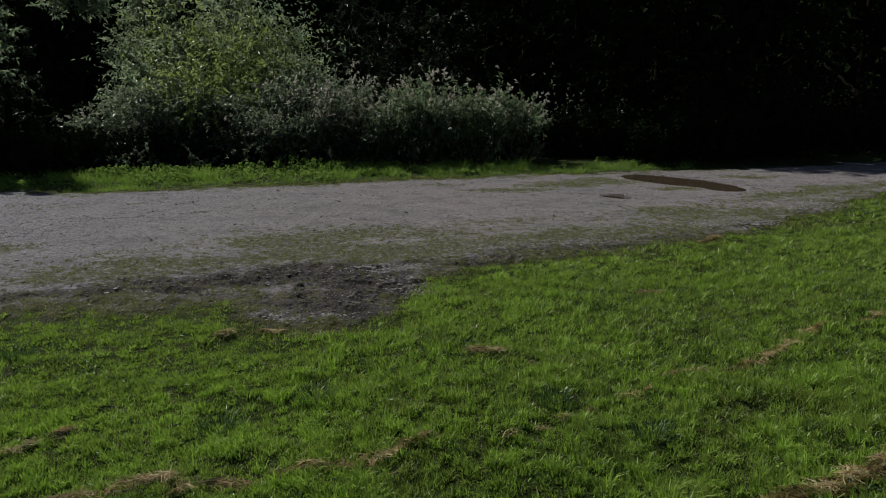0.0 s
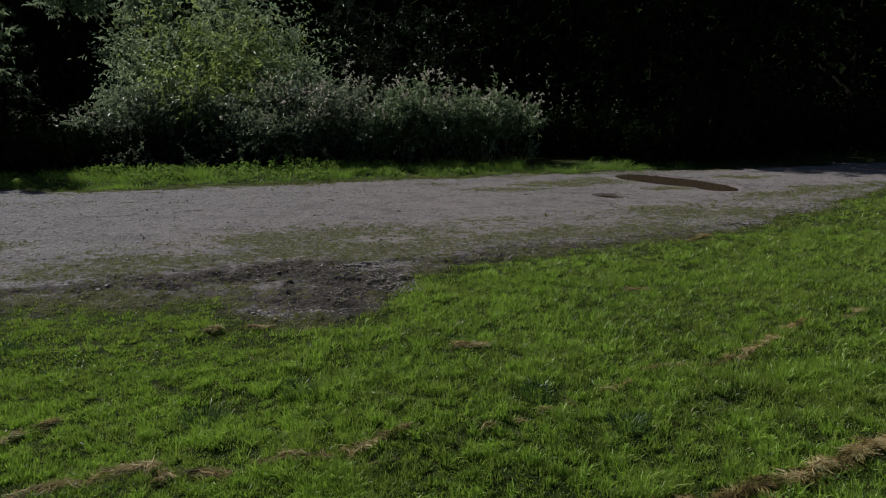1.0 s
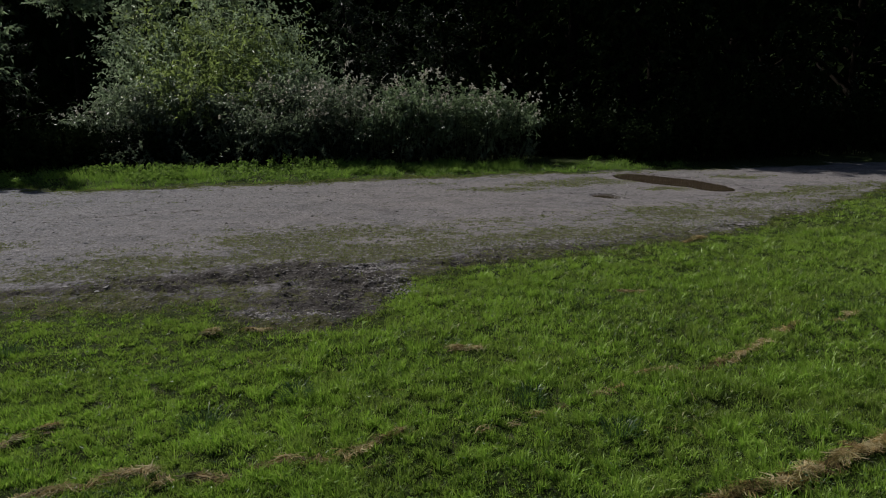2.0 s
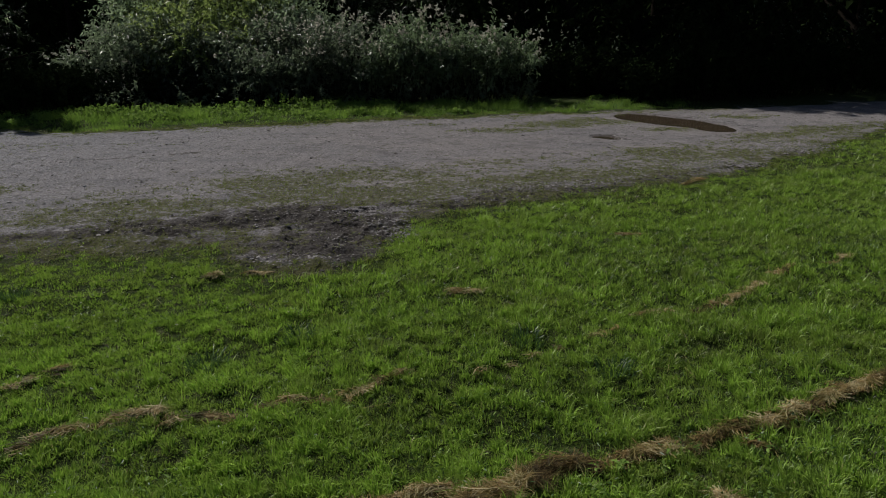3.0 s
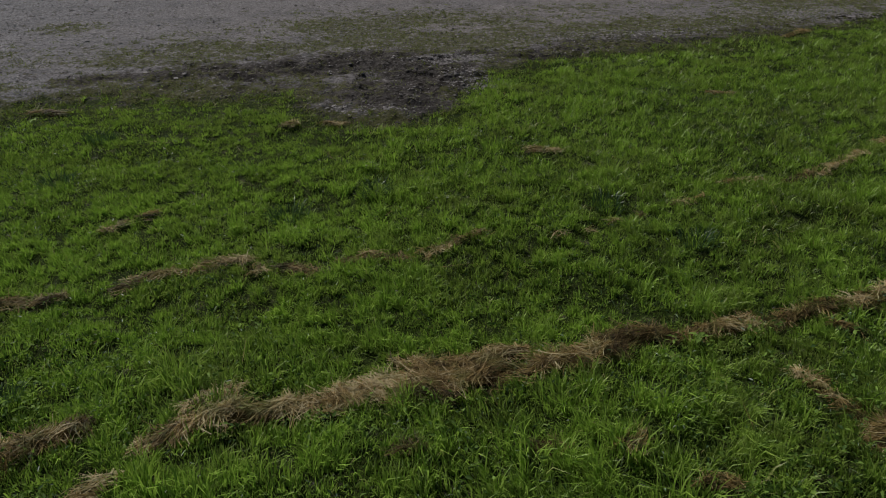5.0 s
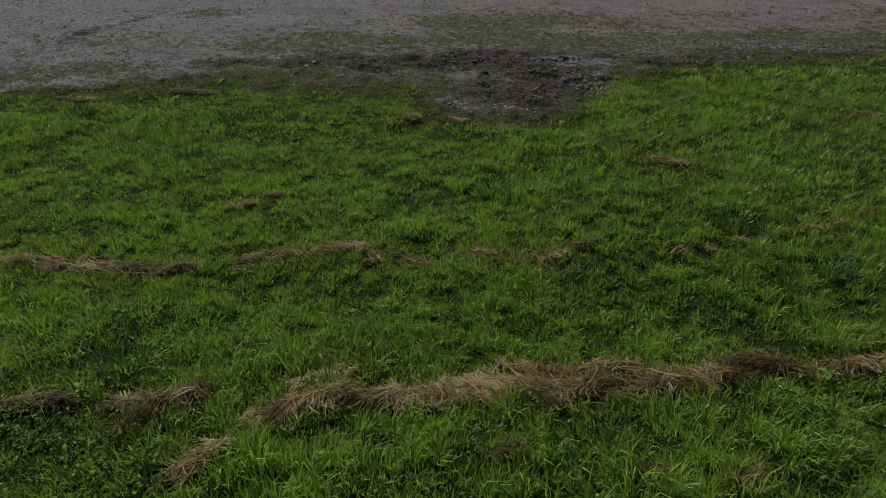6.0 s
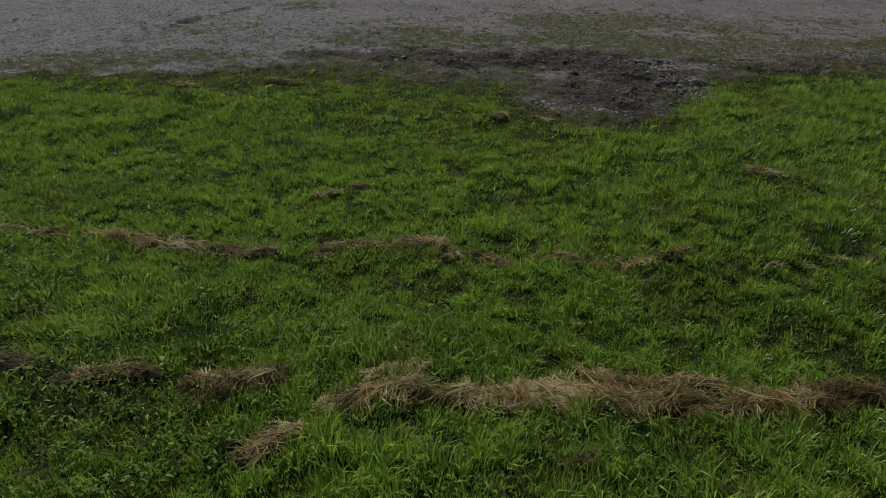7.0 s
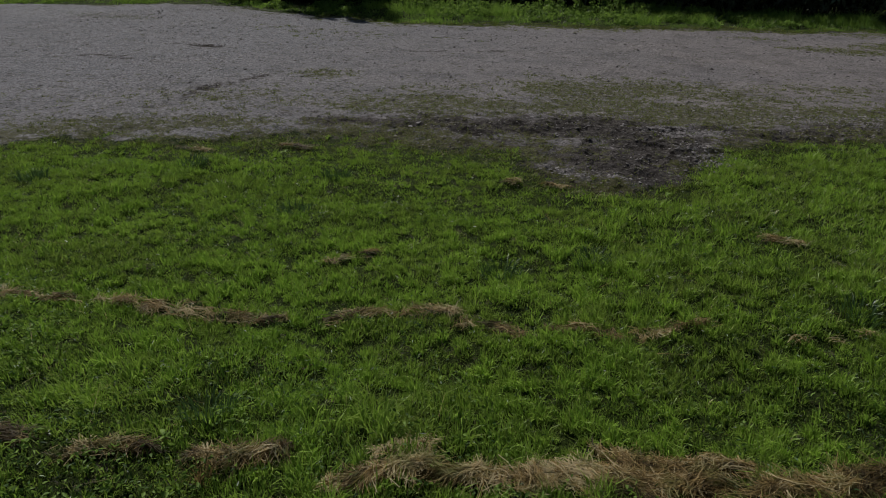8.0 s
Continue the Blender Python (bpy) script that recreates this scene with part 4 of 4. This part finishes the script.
    wet = rng.uniform(0, 1, len(mx)) < blots(mx, my, MUD, 31) * (track_depth(mx, my) > 0) * smooth(0.38, 0.6, fbm(mx * 4, my * 6, 93, 3))
    x, y, size = np.concatenate([x, mx[wet]]), np.concatenate([y, my[wet]]), np.concatenate([size, np.clip(0.008 * rng.lognormal(0, 0.5, wet.sum()), 0.005, 0.022)])
    v, f = stone_verts(rng, len(x), size, 0.45)
    v = v + np.stack([x, y, relief(x, y) + 0.3 * size], 1)[:, None]
    tagged(new("crumbs", sheet("crumbs", v, f, CLOD, flat=True)), "dark crumbs of soil and stone on the track", "crumbs", kind="stuff")


def loose_stone(rng, name, x, y, size, material, label, group, squash=0.65):
    bm = bmesh.new()
    bmesh.ops.create_icosphere(bm, subdivisions=2, radius=size)
    off = Vector(rng.uniform(-50, 50, 3))
    for v in bm.verts:
        k = 1 + 0.55 * noise.noise(v.co.normalized() * 1.3 + off)
        v.co = Vector((v.co.x * k, v.co.y * k * 0.8, v.co.z * k * squash))
    me = bpy.data.meshes.new(name)
    bm.to_mesh(me)
    bm.free()
    me.materials.append(material)
    ob = tagged(new(name, me), label, "stone" if name == "stone" else "mud", group)
    ob.matrix_world = pose(x, y, float(relief(np.array([x]), np.array([y]))[0]) + size * squash * 0.45, 0, 0, rng.uniform(0, 360))


def plant_of_blades(rng, name, x, y, n, spread, tall, wide, material, low, high, label, category, group):
    r, a = spread * np.sqrt(rng.uniform(0, 1, n)), rng.uniform(0, 2 * np.pi, n)
    px, py = r * np.cos(a), r * np.sin(a)
    z0 = float(relief(np.array([x]), np.array([y]))[0])
    c = blades(rng, px, py, relief(px + x, py + y) - z0, tall * rng.uniform(0.5, 1.1, n), wide * rng.uniform(0.7, 1.3, n), rng.uniform(low, high, n), 0.8, lean=a + rng.normal(0, 0.4, n))
    ob = tagged(new(name, sheet(name, *c[:2], material, tone=c[2])), label, category, group)
    ob.location = (x, y, z0)


def broad_plant(rng, x, y, size, count, label):
    """A low rosette of broad leaves, each with a rib and a wavy rim."""
    z0 = float(relief(np.array([x]), np.array([y]))[0]) + 0.02
    thing = tagged(new("dock_plant"), label, "plant", "broad-leaved plants in the grass")
    u = np.linspace(0, 1, 7)
    for k in range(count):
        az, rise = k * 2.4 + rng.normal(0, 0.3), rng.uniform(0.25, 0.7)
        d, side = np.array([math.cos(az), math.sin(az), 0]), np.array([-math.sin(az), math.cos(az), 0])
        L = size * rng.uniform(0.7, 1.2)
        rib = d * (L * u)[:, None] + np.array([0, 0, 1.0]) * (L * (rise * u - 0.45 * u * u) + 0.02)[:, None]
        half = L * 0.2 * np.sin(np.pi * np.clip(u * 0.95 + 0.04, 0, 1)) ** 0.7
        lift = np.array([0, 0, 1.0]) * (half * 0.35 * (1 + 0.5 * np.sin(u * 17)))[:, None]
        v = np.concatenate([rib - side * half[:, None] + lift, rib, rib + side * half[:, None] + lift])
        f = []
        for i in range(6):
            for o in (0, 7):
                f += [(o + i, o + i + 7, o + i + 8), (o + i, o + i + 8, o + i + 1)]
        part("leaf", sheet("leaf", v, f, WEED, tone=np.full(21, rng.uniform(0.5, 0.84))), thing)
    thing.location = (x, y, z0)


def loose_straw(rng):
    n = 1100
    x, y = scatter(rng, n, -4.5, 3.6, 0.9, 6.2)
    keep = (track_depth(x, y) < -0.2) & (rng.uniform(0, 1, n) < 0.25 + 0.75 * smooth(0.45, 0.6, fbm(x, y, 68)))
    x, y = x[keep], y[keep]
    k = len(x)
    c = spikes(rng, x, y, relief(x, y) + rng.uniform(0.02, 0.05, k), rng.uniform(0.005, 0.03, k), rng.uniform(0.0018, 0.003, k), rng.uniform(0.6, 1.0, k), 9.0)
    tagged(new("loose_straw", sheet("loose_straw", *c[:2], HAY, tone=c[2])), "pale cut straws scattered over the meadow grass", "straw", kind="stuff")


rng = np.random.default_rng(17)
for x, y, n in ((-0.72, 3.73, 70), (1.02, 3.26, 60), (-1.14, 3.4, 60), (-2.76, 4.39, 60), (-4.68, 3.4, 80), (-2.64, 3.66, 50), (0.6, 3.66, 50), (-1.76, 1.75, 60), (-3.9, 4.15, 60)):
    plant_of_blades(rng, "grass_tuft", x, y, 2 * n, 0.1, 0.1, 0.007, SHINY, 0.0, 0.45, "coarse dark green tuft standing in the meadow grass", "grass tuft", "tufts in the meadow")
plant_of_blades(rng, "dead_stalk_tuft", -1.53, 1.44, 60, 0.035, 0.12, 0.004, HAY, 0.0, 0.12, "dark withered tuft of stalks beside a hay heap", "dead tuft", "")
plant_of_blades(rng, "dead_stalk_tuft", 1.36, 2.0, 50, 0.05, 0.08, 0.004, HAY, 0.0, 0.2, "dark withered tuft of stalks in torn turf", "dead tuft", "")
for x, y, size, count in ((2.56, 3.45, 0.07, 4), (0.84, 2.38, 0.05, 4), (-1.76, 1.54, 0.04, 4), (-0.48, 5.05, 0.05, 4), (-3.45, 4.7, 0.05, 4)):
    broad_plant(rng, x, y, size, count, "low light green broad-leaved plant in the grass")
loose_straw(rng)

rng = np.random.default_rng(21)
make_gravel(rng)
make_crumbs(rng)
made = 0
while made < 70:
    x, y = rng.uniform(-10, 7), rng.uniform(5, 16)
    px, py = np.array([x]), np.array([y])
    if track_depth(px, py)[0] > 0.15 and pool(px, py)[0] > 1.3:
        loose_stone(rng, "stone", x, y, rng.uniform(0.012, 0.026), PEBBLE, "loose grey stone lying on the gravel track", "stones on the track")
        made += 1
made = 0
while made < 40:
    x, y = rng.uniform(-1.6, 0.0), rng.uniform(5.1, 6.7)
    if blots(np.array([x]), np.array([y]), MUD, 31)[0] > 0.4:
        loose_stone(rng, "mud_clod", x, y, rng.uniform(0.01, 0.026), CLOD, "dark crumbly clod of damp mud beside the grass", "clods in the muddy patch", 0.5)
        made += 1


# ---- bushes and trees ----
def height_at(x, y):
    return float(relief(np.array([float(x)]), np.array([float(y)]))[0])


def bush(rng, x, y, high, rx, ry, stems, leaf, wide, material, label, name="bush", low=0.0, high_tone=0.85, count=30, heads=0, side_shoots=4, bare=0.12, group="bushes along the verge"):
    """Many stems that fan out from the root, side shoots full of leaves, and pale heads if asked for: dry flowers, and
    highlights on dim shrubs.
    """
    z = height_at(x, y)
    root = np.stack([x + rx * 0.75 * rng.uniform(-1, 1, stems), y + ry * 0.75 * rng.uniform(-1, 1, stems), np.full(stems, z)], 1)
    out = (root - np.array([x, y, z])) / np.array([rx, ry, 1.0])
    way = unit(np.stack([out[:, 0] * 0.35 + rng.normal(0, 0.12, stems), out[:, 1] * 0.35 + rng.normal(0, 0.12, stems), np.ones(stems)], 1))
    length = high * rng.uniform(0.62, 1.08, stems) * (1 - 0.3 * np.hypot(out[:, 0], out[:, 1]) ** 2)
    chunks, tubes = [], []
    c, lines = shoots(rng, root, way, length, 0.06, count, leaf, wide, low, high_tone, bare)
    chunks.append(c)
    tubes += [tube(l, np.linspace(0.012, 0.003, 4), 3) for l in lines]
    for _ in range(side_shoots):
        s = rng.uniform(bare + 0.1, 0.95, stems)
        p = root + way * (length * s)[:, None]
        d = unit(way * 0.6 + rng.normal(0, 0.7, (stems, 3)))
        c, lines = shoots(rng, p, d, high * rng.uniform(0.16, 0.34, stems), 0.3, count // 2, leaf, wide, low, high_tone, 0.05)
        chunks.append(c)
        tubes += [tube(l[::3], np.linspace(0.006, 0.002, 2), 3) for l in lines[::4]]
    thing = tagged(new(name), label, "bush", group)
    v, f, t = joined(chunks)
    at = Vector((x, y, z))
    part("foliage", sheet("foliage", v - np.array(at), f, material, tone=t), thing)
    v, f, t = joined(tubes)
    tagged(part("branchwork", sheet("branchwork", v - np.array(at), f, BARK), thing), kind="stuff")
    if heads:
        pick = rng.integers(0, stems, heads)
        tip = root[pick] + way[pick] * (length[pick] * rng.uniform(0.9, 1.04, heads))[:, None] + rng.normal(0, 0.08, (heads, 3))
        c, lines = shoots(rng, tip, unit(way[pick] + rng.normal(0, 0.35, (heads, 3))), rng.uniform(0.14, 0.36, heads), 0.35, 12, leaf * 0.55, wide * 0.7, 0.5, 1.0, 0.0, 0.8)
        tagged(part("seed_fluff_and_glints", sheet("seed_fluff_and_glints", c[0] - np.array(at), c[1], SEED_AND_GLINT, tone=c[2]), thing, "pale dry seed heads and leaf highlights"), kind="stuff")
    thing.location = at
    return thing


def tree(rng, x, y, high, reach, limbs, leaf, wide, material, label, lean=(0, 0), low=0.0, high_tone=0.85, twigs=16, count=26, base=0.15, droop=0.25, thick=0.11, upright=0.6, deep=1.0, group="trees behind the verge"):
    """A tapered trunk, limbs up its length, and twigs full of leaves on the limbs."""
    z = height_at(x, y)
    u = np.linspace(0, 1, 9)
    bow = rng.normal(0, 0.12, 2)
    trunk = np.stack([lean[0] * u * high + bow[0] * np.sin(u * 5) * 0.8, lean[1] * u * high + bow[1] * np.sin(u * 4) * 0.8, u * high * 0.92 - 0.05], 1)
    thing = tagged(new("tree"), label, "tree", group)
    v, f, t = tube(trunk, thick * (1.05 - u) + 0.012, 9)
    part("trunk", sheet("trunk", v, f, BARK), thing)
    tubes, chunks = [], []
    for k in range(limbs):
        s = base + (0.97 - base) * (k + rng.uniform(0, 1)) / limbs
        p = np.array([np.interp(s, u, trunk[:, i]) for i in range(3)])
        az = k * 2.4 + rng.normal(0, 0.5)
        size = reach * (1.05 - 0.65 * s ** 1.6) * rng.uniform(0.65, 1.2)
        d = unit(np.array([math.cos(az), math.sin(az) * deep, upright * rng.uniform(0.4, 1.4)]))
        w = np.linspace(0, 1, 6)
        line = p + d * (size * w)[:, None] + np.array([0, 0, -0.12]) * size * (w ** 2)[:, None] + rng.normal(0, 0.03, (6, 3)) * size * w[:, None]
        tubes = []
        tubes.append(tube(line, thick * 0.4 * (1.05 - w) * (1.1 - 0.6 * s) + 0.005, 5))
        g = rng.uniform(0.2, 1.0, twigs)
        roots = np.stack([np.interp(g, w, line[:, i]) for i in range(3)], 1)
        ways = unit(d * 0.55 + rng.normal(0, 0.65, (twigs, 3)) + np.array([0, 0, 0.15]))
        c, lines = shoots(rng, roots, ways, size * rng.uniform(0.3, 0.62, twigs), droop, count, leaf, wide, low, high_tone, 0.08)
        chunks.append(c)
        tubes += [tube(l[::3], np.linspace(0.01, 0.003, 2), 3) for l in lines[::2]]
        v, f, t = joined(tubes)
        part("limb", sheet("limb", v, f, BARK), thing)
    v, f, t = joined(chunks)
    part("crown", sheet("crown", v, f, material, tone=t), thing)
    thing.location = (x, y, z)
    return thing


rng = np.random.default_rng(31)
# shrubs below the willows: lit ones, brown seeding ones, and shade-coloured ones in the hollow between
for x, y, high, r in ((-8.8, 18.3, 1.7, 0.35), (-5.0, 18.4, 1.55, 0.5), (-4.4, 18.1, 1.8, 0.55), (-3.8, 18.5, 1.6, 0.5)):
    bush(rng, x, y, high, r, 0.5, 34, 0.12, 0.046, SHRUB, "grey-green shrub with small glossy leaves", count=18, bare=0.32, heads=12)
for x, y, high, r in ((-3.5, 19.0, 2.3, 0.5), (-2.9, 18.8, 2.05, 0.45), (-2.4, 19.2, 2.45, 0.45), (-4.2, 19.2, 2.1, 0.5)):
    bush(rng, x, y, high, r, 0.5, 32, 0.13, 0.044, SHRUB, "brownish shrub topped with faded seed heads", "seeding_shrub", high_tone=0.5, count=18, bare=0.4, heads=46, group="pale seeding shrubs")
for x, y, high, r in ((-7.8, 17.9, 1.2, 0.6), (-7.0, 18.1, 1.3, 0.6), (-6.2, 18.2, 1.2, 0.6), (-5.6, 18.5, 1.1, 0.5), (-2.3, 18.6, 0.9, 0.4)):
    # the three pale heads stand in for sparse highlights on the leaves
    bush(rng, x, y, high, r, 0.5, 26, 0.1, 0.04, HALF_SHADE_TONE, "shrub in the hollow under the willows, shade in its leaf colour", count=16, bare=0.2, low=-0.2, high_tone=0.6, heads=3)
for x, y, high, r in ((-7.6, 18.9, 2.2, 0.7), (-6.5, 19.1, 2.35, 0.8), (-5.4, 19.4, 2.1, 0.8), (-4.3, 19.7, 2.5, 0.7), (-3.3, 20.1, 2.5, 0.7)):
    bush(rng, x, y, high, r, 0.7, 40, 0.125, 0.044, SHRUB, "tall grey-green shrub with narrow glossy leaves", count=30, bare=0.62)
bush(rng, -6.75, 18.6, 2.1, 0.3, 0.3, 16, 0.1, 0.05, YOUNG, "slender yellow-green sapling before the willows", count=26, bare=0.6, low=0.3)
for x, y, high, r in ((-7.85, 19.5, 2.5, 0.7), (-7.0, 19.7, 2.9, 0.9), (-5.8, 20.0, 2.7, 0.9), (-4.7, 20.4, 2.9, 0.7), (-4.2, 21.2, 2.9, 0.5), (-5.3, 21.8, 4.6, 0.7), (-5.5, 23.2, 5.6, 0.7), (-7.9, 20.6, 3.4, 0.8), (-6.9, 20.9, 3.8, 0.95), (-5.6, 21.2, 3.6, 0.95), (-8.2, 21.8, 4.3, 0.8), (-7.4, 22.0, 4.7, 1.0), (-6.1, 22.2, 4.4, 1.0), (-8.1, 23.1, 5.5, 0.9), (-6.7, 23.3, 5.6, 1.1)):
    bush(rng, x, y, high * rng.uniform(0.88, 1.1), r, 0.75, 50, 0.135, 0.042, YOUNG if -7.5 < x < -5.5 else WILLOW, "bushy willow shrub with narrow grey-green leaves", "willow_shrub", count=24, bare=0.55, low=0.1, group="willows behind the shrubs")
# pale seeding shrubs
for x, y, high, r in ((-1.75, 19.1, 1.6, 0.5), (-1.1, 19.3, 1.95, 0.45), (-0.5, 19.5, 2.4, 0.5), (0.35, 19.7, 1.85, 0.55), (1.2, 19.9, 2.3, 0.6), (1.95, 20.2, 2.0, 0.45)):
    bush(rng, x, y, high, r, 0.75, 48, 0.13, 0.05, PALE, "pale grey-green shrub topped with dry seed heads", "seeding_shrub", count=26, heads=46, bare=0.42, group="pale seeding shrubs")
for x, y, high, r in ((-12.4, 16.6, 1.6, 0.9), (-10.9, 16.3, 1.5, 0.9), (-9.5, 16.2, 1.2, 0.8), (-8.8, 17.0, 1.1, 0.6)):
    bush(rng, x, y, high, r, 0.8, 50, 0.11, 0.05, DEEP_SHADE_TONE, "shrub beneath overhanging trees, shade put into its leaf colour", count=26)
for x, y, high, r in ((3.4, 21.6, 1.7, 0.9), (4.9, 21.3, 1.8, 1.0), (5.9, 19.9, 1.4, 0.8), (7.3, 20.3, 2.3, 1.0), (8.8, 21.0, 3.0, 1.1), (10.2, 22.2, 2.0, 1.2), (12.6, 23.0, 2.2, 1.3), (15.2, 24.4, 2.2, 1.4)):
    bush(rng, x, y, high, r, 0.8, 60, 0.12, 0.06, DEEP_SHADE_TONE, "shrub beside the wood, leaves coloured near black for shade", count=30)
# leafy weeds on the verge
for x, y, high, r in ((-7.3, 15.6, 0.32, 0.45), (-6.3, 16.0, 0.3, 0.4), (-4.6, 16.8, 0.3, 0.4), (-3.5, 17.1, 0.42, 0.5), (-2.7, 17.2, 0.25, 0.35)):
    bush(rng, x, y, high * 0.95, r * 1.25, 0.5, 34, 0.07, 0.036, WEED, "low clump of leafy green weeds on the verge", "weed_clump", count=13, side_shoots=2, low=0.0, group="weeds on the verge")
# willows
for x, y, high, reach, lean, base in ((-9.6, 24.0, 6.4, 1.6, (0.02, 0), 0.55), (-7.4, 24.8, 7.0, 1.9, (0.02, 0), 0.5), (-11.6, 23.4, 6.6, 1.6, (0.0, 0), 0.7)):
    tree(rng, x, y, high, reach, 28, 0.14, 0.044, WILLOW, "grey-green willow with many slender upright branches", lean, twigs=16, count=16, base=base, deep=0.6, upright=0.9, droop=0.15, thick=0.08, group="willows behind the shrubs")
# trees by the wood; the dim ones carry shade in their leaf colour
for x, y, high, reach in ((-11.45, 17.2, 5.6, 1.6), (-14.5, 19.8, 6.0, 2.2), (-19.0, 20.0, 6.5, 2.6)):
    tree(rng, x, y, high, reach, 22, 0.15, 0.06, WILLOW, "grey-green leafy tree at the edge of the wood", twigs=14, count=20, base=0.4)
# sparse glossy sprays, added as leaf glints on the front of the dark wood
for x, y, high, r, n in ((3.6, 20.9, 3.2, 0.4, 3), (4.4, 21.0, 2.4, 0.5, 4), (6.9, 21.3, 5.0, 0.3, 2), (7.4, 20.9, 2.2, 0.6, 3), (9.6, 21.6, 4.8, 0.5, 3), (10.9, 22.0, 3.4, 0.4, 3), (13.2, 22.8, 3.2, 0.6, 3)):
    bush(rng, x, y, high, r, 0.4, n, 0.11, 0.045, SHRUB, "thin spray of lighter glossy leaves added for glints before the wood", "sapling", count=9, side_shoots=3, bare=0.5, group="saplings before the wood")
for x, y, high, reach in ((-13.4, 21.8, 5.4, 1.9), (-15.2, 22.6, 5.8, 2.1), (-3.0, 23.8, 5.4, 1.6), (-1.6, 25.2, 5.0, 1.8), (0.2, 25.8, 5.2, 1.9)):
    tree(rng, x, y, high, reach, 22, 0.15, 0.06, HALF_SHADE_TONE, "leafy tree before the wood, darkened by leaf colour for shade", twigs=10, count=14, base=0.06, high_tone=0.3)
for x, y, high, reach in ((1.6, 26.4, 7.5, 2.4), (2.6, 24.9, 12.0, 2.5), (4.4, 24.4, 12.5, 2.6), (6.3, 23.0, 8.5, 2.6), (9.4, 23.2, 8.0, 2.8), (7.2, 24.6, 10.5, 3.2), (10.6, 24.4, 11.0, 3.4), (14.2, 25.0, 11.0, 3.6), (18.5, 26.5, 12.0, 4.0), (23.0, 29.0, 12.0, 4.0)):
    tree(rng, x, y, high, reach, 24, 0.2, 0.11, DEEP_SHADE_TONE, "tall tree of the wood, leaves coloured dark for shade", twigs=14, count=18, base=0.05, thick=0.2)


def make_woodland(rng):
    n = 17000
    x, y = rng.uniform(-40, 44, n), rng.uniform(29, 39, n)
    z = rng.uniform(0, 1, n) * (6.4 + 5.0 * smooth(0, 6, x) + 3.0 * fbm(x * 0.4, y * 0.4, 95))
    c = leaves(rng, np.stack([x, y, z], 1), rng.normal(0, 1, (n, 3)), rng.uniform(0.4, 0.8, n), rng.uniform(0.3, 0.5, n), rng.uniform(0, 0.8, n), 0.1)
    tagged(new("woodland", sheet("woodland", *c[:2], WOOD_SHADE_TONE, tone=c[2])), "dense wood behind the verge trees, leaves coloured dark for shade", "woodland", kind="stuff")


def make_sky_screen(rng):
    """A dark rise, added to shut out sky gaps and close the view behind the trees."""
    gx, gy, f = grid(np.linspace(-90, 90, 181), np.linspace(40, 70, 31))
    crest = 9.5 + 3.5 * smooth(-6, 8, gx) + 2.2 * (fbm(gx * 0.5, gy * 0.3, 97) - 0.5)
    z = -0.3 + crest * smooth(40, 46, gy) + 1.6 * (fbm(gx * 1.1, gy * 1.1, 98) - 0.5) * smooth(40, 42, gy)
    tagged(new("backdrop", sheet("backdrop", np.stack([gx, gy, z], 1), f, WOOD_SHADE_TONE, tone=rng.uniform(0, 0.8, len(gx)))), "added dark rise that blocks sky gaps behind the trees", "backdrop", kind="structure")


def make_shade_undergrowth(rng):
    # near-black leaves fill in the shade at the foot of the bushes
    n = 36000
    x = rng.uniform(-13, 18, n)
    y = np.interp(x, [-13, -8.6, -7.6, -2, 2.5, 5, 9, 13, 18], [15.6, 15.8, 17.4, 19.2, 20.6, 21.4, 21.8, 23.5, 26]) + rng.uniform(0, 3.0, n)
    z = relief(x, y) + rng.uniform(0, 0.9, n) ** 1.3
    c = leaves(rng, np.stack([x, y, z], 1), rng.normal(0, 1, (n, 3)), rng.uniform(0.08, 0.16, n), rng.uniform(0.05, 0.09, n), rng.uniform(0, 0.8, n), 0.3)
    tagged(new("undergrowth", sheet("undergrowth", *c[:2], DEEP_SHADE_TONE, tone=c[2])), "low leaf layer coloured as the shade beneath the bushes", "undergrowth", kind="stuff")


def make_sprigs(rng):
    """Low leafy sprigs straggling out at the foot of the shrubs."""
    m, per = 190, 26
    cx = rng.uniform(-9.5, 2.8, m)
    cy = np.interp(cx, [-9.5, -7.7, -4.4, -2.7, -0.5, 2.8], [17.3, 16.9, 17.6, 18.2, 18.9, 19.7]) + rng.uniform(-0.15, 0.5, m)
    root = np.stack([cx, cy, relief(cx, cy)], 1)
    way = unit(np.stack([rng.normal(0, 0.45, m), rng.normal(-0.15, 0.4, m), np.ones(m)], 1))
    c, lines = shoots(rng, root, way, rng.uniform(0.25, 1.1, m), 0.25, per, 0.09, 0.038, 0.0, 0.85, 0.2, 1.1)
    tagged(new("undergrowth", sheet("undergrowth", *c[:2], SHRUB, tone=c[2])), "straggling leafy sprigs at the foot of the shrubs", "undergrowth", kind="stuff")


make_woodland(rng)
make_sprigs(rng)
make_sky_screen(rng)
make_shade_undergrowth(rng)
